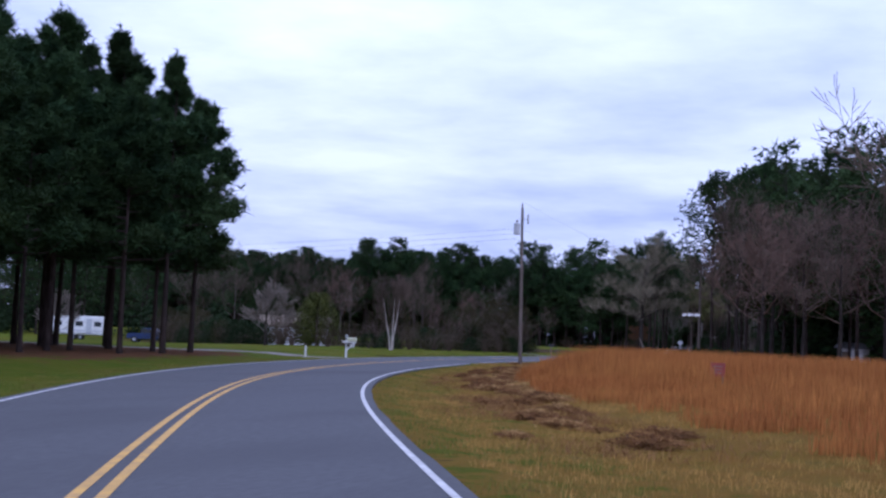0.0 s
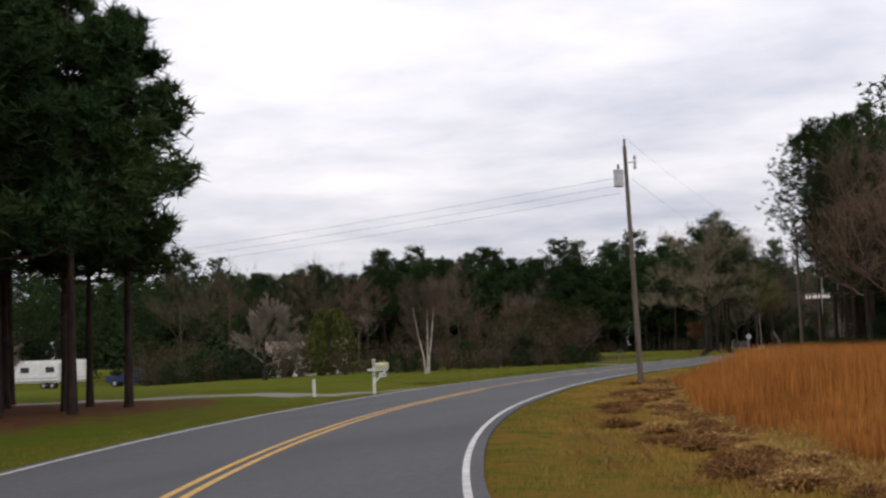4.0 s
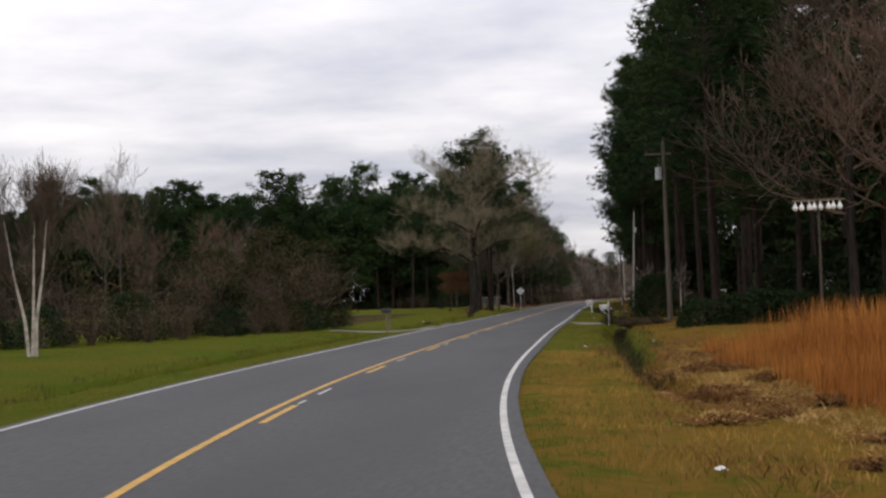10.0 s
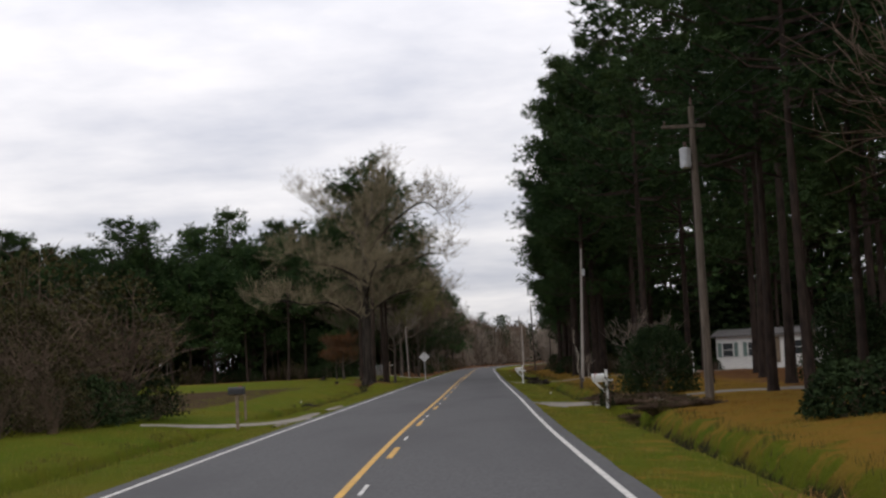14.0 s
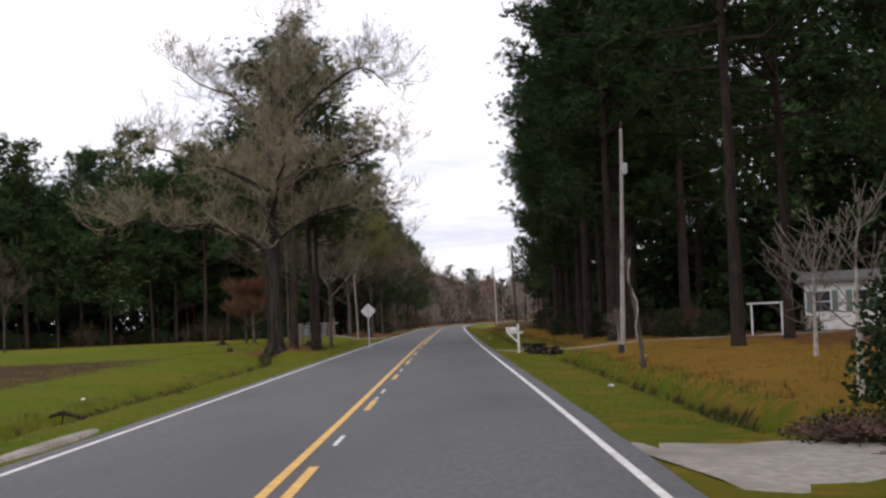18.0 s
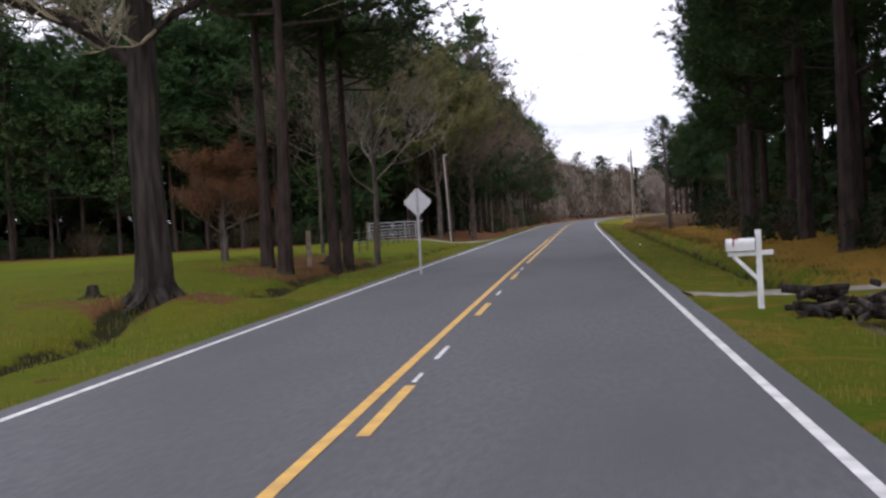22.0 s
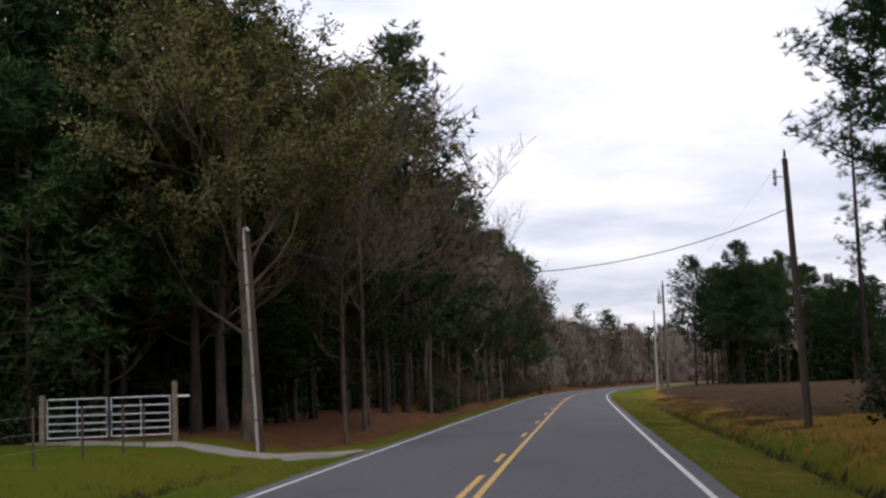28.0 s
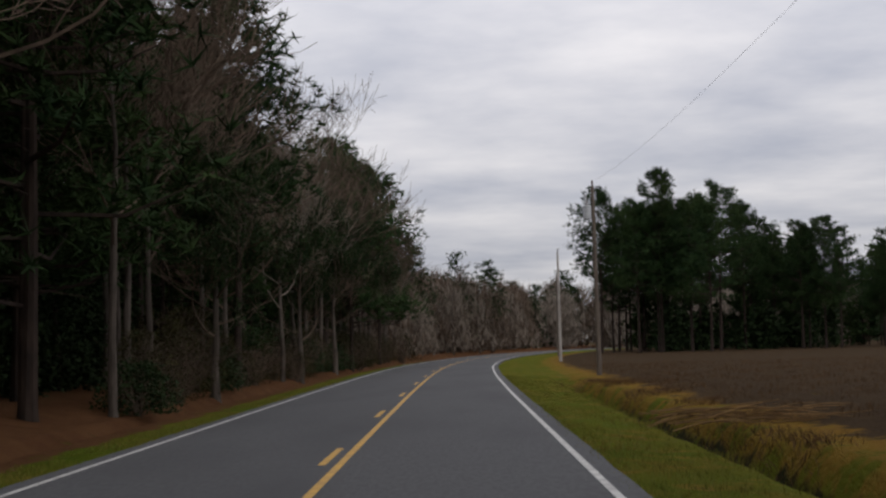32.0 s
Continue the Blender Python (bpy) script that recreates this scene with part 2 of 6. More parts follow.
WOOD = material("weathered_board", (0.22, 0.17, 0.12), (0.13, 0.10, 0.075), 5, 0.9, 0.3)
GOURD = material("white_gourd_plastic", (0.80, 0.80, 0.78), (0.68, 0.68, 0.66), 4, 0.5, 0.05)


def ground_material():
    """Lawn, straw litter and bare soil, mixed by the land cover stored on the sheet and broken up by noise."""
    m = bpy.data.materials.new("verge_lawn_and_field")
    m.use_nodes = True
    n, l = m.node_tree.nodes, m.node_tree.links
    b = n["Principled BSDF"]
    b.inputs["Roughness"].default_value, b.inputs["Specular IOR Level"].default_value = 0.95, 0.02
    tc, at = n.new("ShaderNodeTexCoord"), n.new("ShaderNodeAttribute")
    at.attribute_name = "cover"
    sp = n.new("ShaderNodeSeparateColor")
    l.new(at.outputs["Color"], sp.inputs[0])

    def noise_at(scale, detail, lo, hi):
        t, r = n.new("ShaderNodeTexNoise"), n.new("ShaderNodeMapRange")
        t.inputs["Scale"].default_value, t.inputs["Detail"].default_value = scale, detail
        t.inputs["Roughness"].default_value = 0.65
        l.new(tc.outputs["Object"], t.inputs["Vector"])
        r.inputs[1].default_value, r.inputs[2].default_value = lo, hi
        l.new(t.outputs["Fac"], r.inputs[0])
        return r.outputs[0]

    def blend(fac, a, c):
        x = n.new("ShaderNodeMix")
        x.data_type = "RGBA"
        for k, v in ((0, fac), (6, a), (7, c)):
            if isinstance(v, tuple):
                x.inputs[k].default_value = (*v, 1)
            else:
                l.new(v, x.inputs[k])
        return x.outputs[2]

    def edge(chan, wobble):
        a, r = n.new("ShaderNodeMath"), n.new("ShaderNodeMapRange")
        a.operation = "ADD"
        l.new(chan, a.inputs[0])
        l.new(wobble, a.inputs[1])
        r.inputs[1].default_value, r.inputs[2].default_value = 0.85, 1.15
        l.new(a.outputs[0], r.inputs[0])
        return r.outputs[0]

    grain, patch, broad = noise_at(9, 8, 0.3, 0.7), noise_at(0.9, 6, 0.3, 0.7), noise_at(0.16, 5, 0.35, 0.65)
    lawn = blend(broad, blend(grain, (0.050, 0.088, 0.007), (0.10, 0.14, 0.011)), (0.125, 0.118, 0.014))
    straw = blend(patch, blend(grain, (0.30, 0.145, 0.03), (0.185, 0.09, 0.02)), (0.185, 0.135, 0.022))
    soil = blend(patch, blend(grain, (0.06, 0.038, 0.023), (0.036, 0.024, 0.015)), (0.075, 0.05, 0.027))
    litter = blend(patch, blend(grain, (0.125, 0.055, 0.026), (0.07, 0.034, 0.019)), (0.15, 0.075, 0.034))
    col = blend(edge(sp.outputs[0], patch), lawn, straw)
    col = blend(edge(sp.outputs[1], patch), col, soil)
    col = blend(edge(sp.outputs[2], patch), col, litter)
    # ditch mud made near-black, with the ditch's own shade put into the colour
    shaded_mud = blend(patch, blend(grain, (0.020, 0.016, 0.011), (0.036, 0.027, 0.016)), (0.03, 0.032, 0.012))
    col = blend(edge(at.outputs["Alpha"], patch), col, shaded_mud)
    l.new(col, b.inputs["Base Color"])
    bp = n.new("ShaderNodeBump")
    bp.inputs["Strength"].default_value, bp.inputs["Distance"].default_value = 0.9, 0.08
    l.new(grain, bp.inputs["Height"])
    l.new(bp.outputs[0], b.inputs["Normal"])
    return m


GROUND = ground_material()

# ---- the road's line and the lie of the land ----
LINE_Y = (-200, -60, -35, -16, -5, 3.5, 11.5, 18.9, 27.5, 36, 44.8, 54.5, 64, 76, 86.2, 95, 106, 118, 130, 145, 160, 175, 200, 225, 250, 270, 300,
          330, 355, 380, 410, 443, 480, 520, 560, 620)
LINE_X = (110, 33, 18.5, 7.2, 0.95, -3.4, -7.45, -11.15, -15.25, -18.9, -22.0, -24.75, -26.9, -29.05, -30.5, -31.25, -31.8, -32.1, -32.5, -32.77, -33.0,
          -33.3, -33.8, -34.27, -34.62, -34.97, -35.4, -35.8, -36.0, -35.9, -34.8, -32.0, -27, -18, -6, 16)
_fy = np.arange(-220, 640, 1.0)
_fx = np.interp(_fy, LINE_Y, LINE_X)
for _ in range(3):
    _fx = np.convolve(np.pad(_fx, 6, mode="reflect", reflect_type="odd"), np.ones(13) / 13, "valid")
_fs = np.gradient(_fx, _fy)


def road_x(y):
    return float(np.interp(y, _fy, _fx))


def road_slope(y):
    return float(np.interp(y, _fy, _fs))


def place_at(y, d):
    """The point d metres to the right of the road's middle at station y."""
    s = road_slope(y)
    k = math.sqrt(1 + s * s)
    return road_x(y) + d * k


def smooth(a, b, v):
    t = min(max((v - a) / (b - a), 0.0), 1.0)
    return t * t * (3 - 2 * t)


# stations of the drives over the ditches: side, from, to
DRIVES = ((-1, 83.0, 88.0), (1, 148.5, 156.4), (-1, 145.0, 152.0), (1, 200.5, 204.5), (-1, 270.0, 277.0))


def ground_z(x, y):
    s = road_slope(y)
    d = (x - road_x(y)) / math.sqrt(1 + s * s)
    a = abs(d)
    if a < 3.9:
        return -0.07
    bridged = 0.0
    for side, y0, y1 in DRIVES:
        if side * d > 0:
            bridged = max(bridged, smooth(y0 - 1.2, y0, y) * (1 - smooth(y1, y1 + 1.2, y)))
    z = -0.05 - 0.09 * smooth(3.9, 5.0, a)
    if d < 0:
        deep = 0.72 * smooth(92, 112, y) * (1 - bridged) * (1 - 0.6 * smooth(160, 175, y))
        z -= deep * smooth(5.7, 6.5, a) * (1 - smooth(6.7, 7.2, a))
        z += (0.2 + 0.2 * smooth(165, 195, y)) * smooth(7.0, 10.0, a)
        z -= 1.0 * smooth(20, 62, a) * (1 - smooth(160, 200, y))
        z += 0.62 * math.exp(-((x + 40.3) ** 2 + (y - 202.3) ** 2) / 7.0)
        z += 0.25 * smooth(210, 217, y) * (1 - smooth(231, 240, y)) * smooth(4.6, 7.0, a)
    else:
        deep = 0.85 * (1 - bridged) * (1 - smooth(330, 360, y)) * smooth(88, 108, y)
        z -= deep * smooth(5.6, 6.6, a) * (1 - smooth(6.9, 7.5, a))
        z += 0.22 * smooth(7.5, 11.0, a)
        z += 0.22 * math.exp(-((x + 22.5) ** 2 + (y - 77.2) ** 2) / 8.0)
    p = Vector((x * 0.5, y * 0.5, 0))
    z += 0.05 * noise.noise(p) * smooth(4.2, 6, a) + 0.035 * noise.noise(p * 3.1) * smooth(4.2, 5, a)
    if a > 60:
        z += 0.6 * noise.noise(Vector((x * 0.01, y * 0.01, 3))) * smooth(60, 200, a)
    return z


# ---- mesh helpers ----
class Soup:
    """Collects vertices and faces for one mesh."""

    def __init__(self):
        self.v, self.f = [], []

    def tube(self, pts, radii, n=6, cap=True):
        base = len(self.v)
        prev = None
        for k, (p, r) in enumerate(zip(pts, radii)):
            p = Vector(p)
            ahead = Vector(pts[min(k + 1, len(pts) - 1)]) - Vector(pts[max(k - 1, 0)])
            ahead.normalize()
            side = ahead.orthogonal().normalized() if prev is None else (prev - ahead * prev.dot(ahead)).normalized()
            prev = side
            up = ahead.cross(side)
            for j in range(n):
                a = 2 * math.pi * j / n
                self.v.append(tuple(p + (side * math.cos(a) + up * math.sin(a)) * r))
        for k in range(len(pts) - 1):
            for j in range(n):
                a, b = base + k * n + j, base + k * n + (j + 1) % n
                self.f.append((a, b, b + n, a + n))
        if cap:
            self.f.append(tuple(base + j for j in reversed(range(n))))
            self.f.append(tuple(base + (len(pts) - 1) * n + j for j in range(n)))
        return self

    def box(self, x0, x1, y0, y1, z0, z1, bevel=0.0):
        if bevel:
            bm = bmesh.new()
            bmesh.ops.create_cube(bm, size=1)
            for v in bm.verts:
                v.co = Vector(((x0 + x1) / 2 + v.co.x * (x1 - x0), (y0 + y1) / 2 + v.co.y * (y1 - y0), (z0 + z1) / 2 + v.co.z * (z1 - z0)))
            bmesh.ops.bevel(bm, geom=bm.edges[:], offset=bevel, segments=2, affect="EDGES")
            self.bm(bm)
            return self
        b = len(self.v)
        self.v += [(x, y, z) for z in (z0, z1) for y in (y0, y1) for x in (x0, x1)]
        self.f += [tuple(b + i for i in q) for q in ((0, 2, 3, 1), (4, 5, 7, 6), (0, 1, 5, 4), (2, 6, 7, 3), (0, 4, 6, 2), (1, 3, 7, 5))]
        return self

    def bm(self, bm, m=None):
        b = len(self.v)
        bm.verts.index_update()
        self.v += [tuple((m @ v.co) if m else v.co) for v in bm.verts]
        self.f += [tuple(b + v.index for v in face.verts) for face in bm.faces]
        bm.free()
        return self

    def tri(self, a, b, c):
        k = len(self.v)
        self.v += [a, b, c]
        self.f.append((k, k + 1, k + 2))

    def mesh(self, name, mat, smooth_shade=False):
        me = bpy.data.meshes.new(name)
        me.from_pydata(self.v, [], self.f)
        me.materials.append(mat)
        if smooth_shade:
            me.polygons.foreach_set("use_smooth", [True] * len(me.polygons))
        me.update()
        return me


def part(name, soup, mat, parent=None, label="", smooth_shade=False):
    ob = new(name, soup.mesh(name, mat, smooth_shade))
    ob.parent = parent
    if label:
        ob["label"] = label
    return ob


def root(name, x, y, z, turn=0.0, label="", category="", group="", kind=""):
    ob = new(name)
    ob.matrix_basis = pose(x, y, z, 0, 0, turn)
    return tagged(ob, label, category, group, kind)


def curve_pts(p, q, sag, n=16):
    p, q = Vector(p), Vector(q)
    return [p.lerp(q, k / n) - Vector((0, 0, 4 * sag * (k / n) * (1 - k / n))) for k in range(n + 1)]


# ---- ground ----
def build_ground():
    lat = [3.0, 3.8, 4.1, 4.5, 4.9, 5.3, 5.7, 6.0, 6.25, 6.5, 6.7, 6.9, 7.1, 7.3, 7.55, 7.85, 8.4, 9.2, 10.2, 11.5, 13.5, 16, 20, 26, 34, 46, 62, 85, 120, 180, 300, 600, 1200, 2400]
    lat = [-v for v in reversed(lat)] + [0.0] + lat
    ys = [-1500, -600, -220, -120, -60, -30] + list(np.arange(-15, 340, 0.9)) + list(np.arange(340, 520, 4)) + [540, 570, 620, 800, 1200, 2000, 3000]
    verts, cover, faces = [], [], []
    for y in ys:
        yy = min(max(y, -215), 630)
        for d in lat:
            x = place_at(yy, d)
            verts.append((x, y, ground_z(x, yy)))
            cover.append(land_cover(d, x, y))
    w = len(lat)
    for r in range(len(ys) - 1):
        for c in range(w - 1):
            a = r * w + c
            faces.append((a, a + 1, a + w + 1, a + w))
    me = bpy.data.meshes.new("ground")
    me.from_pydata(verts, [], faces)
    at = me.attributes.new("cover", "FLOAT_COLOR", "POINT")
    at.data.foreach_set("color", np.array(cover, dtype=np.float32).ravel())
    me.polygons.foreach_set("use_smooth", [True] * len(me.polygons))
    me.materials.append(GROUND)
    tagged(new("ground", me), "flat grassy ground with straw-brown verges and a bare field", "ground", kind="structure")


def land_cover(d, x, y):
    """straw, soil, litter and shaded ditch mud shares of the ground's cover at a place."""
    straw = soil = litter = shaded_mud = 0.0
    over = 0.0
    for side, y0, y1 in DRIVES:
        if side * d > 0:
            over = max(over, smooth(y0 - 1.2, y0, y) * (1 - smooth(y1, y1 + 1.2, y)))
    if d > 0:
        straw = 0.32 + 0.6 * smooth(7.0, 8.6, d)
        if y < 112:
            straw = 0.62 + 0.35 * smooth(5.0, 9.0, d)
        straw = max(straw, 0.62 * smooth(278, 288, y) * smooth(6.4, 7.4, d))
        soil = smooth(283, 292, y) * smooth(7.6, 9.6, d)
        litter = 0.75 * smooth(112, 125, y) * smooth(11, 17, d) * (1 - smooth(283, 295, y))
        shaded_mud = 0.8 * smooth(6.2, 6.6, d) * (1 - smooth(7.0, 7.35, d)) * smooth(90, 110, y) * (1 - smooth(320, 345, y)) * (1 - over)
    else:
        a = -d
        straw = 0.08 + 0.2 * smooth(0, 60, 60 - y)
        soil = 0.9 * smooth(9.5, 12, a) * smooth(150, 158, y) * (1 - smooth(196, 204, y)) * (1 - smooth(60, 80, a))
        litter = smooth(4.7, 5.6, a) * smooth(276, 281, y)
        litter = max(litter, 0.95 * smooth(266, 272, y) * smooth(16, 18, a))
        litter = max(litter, 0.85 * smooth(214, 218, y) * (1 - smooth(232, 236, y)) * smooth(5.2, 6.2, a) * (1 - smooth(8.5, 10.5, a)))
        litter = max(litter, 0.9 * math.exp(-((x + 40.3) ** 2 + (y - 202.3) ** 2) / 5.0))
        # pine litter under the stand, its dark colour also standing in for the trees' shade
        if 30 < y < 72:
            litter = max(litter, 0.9 * smooth(36, 50, y) * smooth(7.0, 10.0, a) * (1 - smooth(38, 50, a)))
        shaded_mud = 0.72 * smooth(6.2, 6.5, a) * (1 - smooth(6.8, 7.1, a)) * smooth(105, 118, y) * (1 - smooth(262, 276, y)) * (1 - over)
    return straw, soil, litter, shaded_mud


build_ground()


def ribbon(name, y0, y1, d0, d1, z, mat, step=1.5, parent=None, thick=0.0):
    """A strip that follows the road, between the offsets d0 and d1."""
    n = max(2, int((y1 - y0) / step) + 1)
    s = Soup()
    for k in range(n):
        y = y0 + (y1 - y0) * k / (n - 1)
        drift = 0.12 * (1 - smooth(58, 76, y))
        e0, e1 = d0 - drift, d1 - drift
        if thick:
            ragged = 0.05 * noise.noise(Vector((y * 0.35, d0, 2))) - 0.10 * (1 - smooth(95, 120, y))
            e0, e1 = (e0 - ragged, e1) if d0 < -1 else (e0, e1 + ragged)
        for d, zz in ((e0, z), (e1, z)) + (((e1, z - thick), (e0, z - thick)) if thick else ()):
            s.v.append((place_at(y, d), y, zz + 0.02 * (1 - abs(d) / 3.8) - 0.02))
    w = 4 if thick else 2
    for k in range(n - 1):
        for j in range(w if thick else 1):
            a, b = k * w + j, k * w + (j + 1) % w
            s.f.append((a, b, b + w, a + w))
    if thick:
        s.f += [(0, 3, 2, 1), tuple((n - 1) * w + j for j in range(4))]
    return part(name, s, mat, parent)


road = new("road")
tagged(road, "two-lane grey asphalt road with worn painted lines", "road", kind="structure")
for lane, (a, b) in (("lane", (-3.82, 0.0)), ("lane", (0.0, 3.82))):
    ribbon(lane, -60, 600, a, b, 0.0, ASPHALT, 1.5, road, 0.12)
for d in (-3.48, 3.48):
    ribbon("edge_line", -40, 560, d - 0.05, d + 0.05, 0.006, WHITE_LINE, 1.2, road)
ribbon("centre_line", -40, 262, -0.12, -0.01, 0.006, YELLOW_LINE, 1.2, road)
ribbon("centre_line", -40, 78, 0.13, 0.24, 0.006, YELLOW_LINE, 1.2, road)
ribbon("centre_line", 221.5, 560, 0.13, 0.24, 0.006, YELLOW_LINE, 1.2, road)
for k in range(-6, 8):
    y = 149.8 + 12.19 * k
    if 80 < y < 219:
        ribbon("centre_dash", y, y + 3.05, 0.13, 0.24, 0.006, YELLOW_LINE, 1.0, road)
for k in range(0, 25):
    y = 266.0 + 12.19 * k
    ribbon("centre_dash", y, y + 3.05, -0.12, -0.01, 0.006, YELLOW_LINE, 1.0, road)
random.seed(5)
for k in range(-5, 6):
    y = 149.8 + 12.19 * k + 5.5
    ribbon("paint_streak", y, y + 1.5, 0.16, 0.22, 0.006, WHITE_LINE, 0.5, road)
    if k % 2:
        ribbon("paint_streak", y - 2.2, y - 1.4, 0.16, 0.21, 0.006, WHITE_LINE, 0.4, road)


# ---- trees ----
def rnd(a, b):
    return random.uniform(a, b)


def needle_clump(s, c, size, count, wide):
    """A tuft of needle blades pointing out of one spot."""
    for _ in range(count):
        v = Vector((rnd(-1, 1), rnd(-1, 1), rnd(-0.45, 1))).normalized()
        w = v.cross(Vector((rnd(-1, 1), rnd(-1, 1), rnd(-1, 1)))).normalized() * (wide * rnd(0.7, 1.3))
        s.tri(tuple(c - w), tuple(c + w), tuple(c + v * (size * rnd(0.6, 1.25))))


def pine_mesh(seed, height, bare, spread, clumps, size=0.55, blades=7, wide=0.11, sparse=0.0, cone=False, limb_sides=4, trunk_sides=8, limb_step=2.6, girth=1.0, loose=1.0):
    """The trunk with its limbs, and the crown of a pine."""
    random.seed(seed)
    t, c = Soup(), Soup()
    r0 = (0.0085 * height + 0.025) * girth
    bend = [rnd(-0.25, 0.25), rnd(-0.25, 0.25)]

    def axis(z):
        k = z / height
        return Vector((bend[0] * math.sin(3 * k), bend[1] * math.sin(2.5 * k + 1) - bend[1] * 0.84, z))

    zs = [-0.3, 0.25] + [height * k / 9 for k in range(1, 10)]
    t.tube([axis(z) for z in zs], [r0 * 1.5, r0 * 1.1] + [max(0.02, r0 * (1 - 0.93 * k / 9)) for k in range(1, 10)], trunk_sides)
    limbs = max(16, int(height * limb_step))
    tips = []
    for k in range(limbs):
        f = (k + rnd(0, 0.9)) / limbs
        z = bare * height + (1 - bare) * height * f * 0.97
        g = (z / height - bare) / (1 - bare)
        reach = spread * (0.30 + 1.15 * math.sin(math.pi * min(1, 0.16 + 0.78 * g)) ** 0.8) * (1.04 - 0.55 * g) * rnd(0.65, 1.15)
        if cone:
            reach = spread * (1.18 - 1.13 * g) * rnd(0.7, 1.12) * (0.75 + 0.25 * min(1, g * 6))
        if random.random() < sparse:
            continue
        a = rnd(0, 2 * math.pi)
        rise = rnd(-0.12, 0.25) + 0.55 * g
        p = axis(z)
        out = Vector((math.cos(a), math.sin(a), rise))
        q = p + out * reach * 0.55 - Vector((0, 0, 0.05 * reach))
        e = p + out * reach + Vector((0, 0, 0.12 * reach))
        lr = 0.012 + 0.016 * reach
        t.tube([p, q, e], [lr, lr * 0.7, 0.008], limb_sides, False)
        tips.append((p, q, e, reach))
        if cone and g > 0.3 and blades > 8:
            for j in range(4):
                needle_clump(c, e + Vector((0, 0, 0.22 * j)), size * 0.62, 7, wide)
    dead = int(height * 0.5)
    for k in range(dead):
        z = height * rnd(0.18, max(0.2, bare))
        a, ln = rnd(0, 6.28), rnd(0.4, 1.6)
        p = axis(z)
        t.tube([p, p + Vector((math.cos(a), math.sin(a), rnd(-0.2, 0.3))) * ln], [0.02, 0.006], 3, False)
    for k in range(clumps):
        p, q, e, reach = random.choice(tips)
        f = rnd(0.25, 1.05) ** 0.7
        at = (q.lerp(e, (f - 0.5) * 2) if f > 0.5 else p.lerp(q, f * 2))
        w = (0.16 + 0.16 * reach) * loose
        at = at + Vector((rnd(-w, w), rnd(-w, w), rnd(-0.1, w)))
        needle_clump(c, at, size * rnd(0.7, 1.25), blades, wide)
    for k in range(6):
        needle_clump(c, axis(height - 0.15 * k), size, blades, wide)
    return t, c


def make_pine(name, seed, height, bare, spread, clumps, label, group, **kw):
    t, c = pine_mesh(seed, height, bare, spread, clumps, **kw)
    ob = new(name)
    tagged(ob, label, "tree", group)
    part("trunk", t, PINE_BARK, ob)
    part("crown", c, NEEDLES, ob)
    return ob


def branch(t, p, way, length, radius, depth, rule, leaves=None):
    """A limb that wanders, tapers and forks into thinner ones."""
    steps = 4 if depth > 2 else 3 if depth else 2
    pts, radii = [p], [radius]
    for k in range(steps):
        way = (way + Vector((rnd(-1, 1), rnd(-1, 1), rnd(-0.6, 1) + rule["lift"])) * rule["wander"]).normalized()
        p = p + way * (length / steps)
        pts.append(p)
        radii.append(max(rule.get("thin", 0.008), radius * (1 - (1 - rule["taper"]) * (k + 1) / steps)))
    t.tube(pts, radii, 6 if radius > 0.08 else (4 if radius > 0.03 else 3), False)
    if depth <= 0:
        if leaves is not None:
            leaves.append(pts[-1])
            leaves.append(pts[-2])
        return
    for k in range(rule["forks"][min(depth, len(rule["forks"]) - 1)]):
        f = rnd(0.35, 1.0)
        i = min(int(f * steps), steps - 1)
        at = pts[i].lerp(pts[i + 1], f * steps - i)
        out = Vector((rnd(-1, 1), rnd(-1, 1), rnd(-0.4, 0.9))).normalized()
        w = (way * (1 - rule["open"]) + out * rule["open"]).normalized()
        branch(t, at, w, length * rule["shrink"] * rnd(0.7, 1.25), radii[i] * 0.55, depth - 1, rule, leaves)
    branch(t, pts[-1], way, length * rule["shrink"], radii[-1] * 0.9, depth - 1, rule, leaves)


BROAD = dict(lift=0.12, wander=0.24, taper=0.55, forks=(3, 4, 4, 3, 3), open=0.62, shrink=0.66, thin=0.008)
UPRIGHT = dict(lift=0.35, wander=0.10, taper=0.6, forks=(3, 4, 3, 3, 3), open=0.42, shrink=0.66, thin=0.007)
FAR = dict(lift=0.20, wander=0.25, taper=0.55, forks=(3, 3, 3, 3), open=0.5, shrink=0.68, thin=0.016)


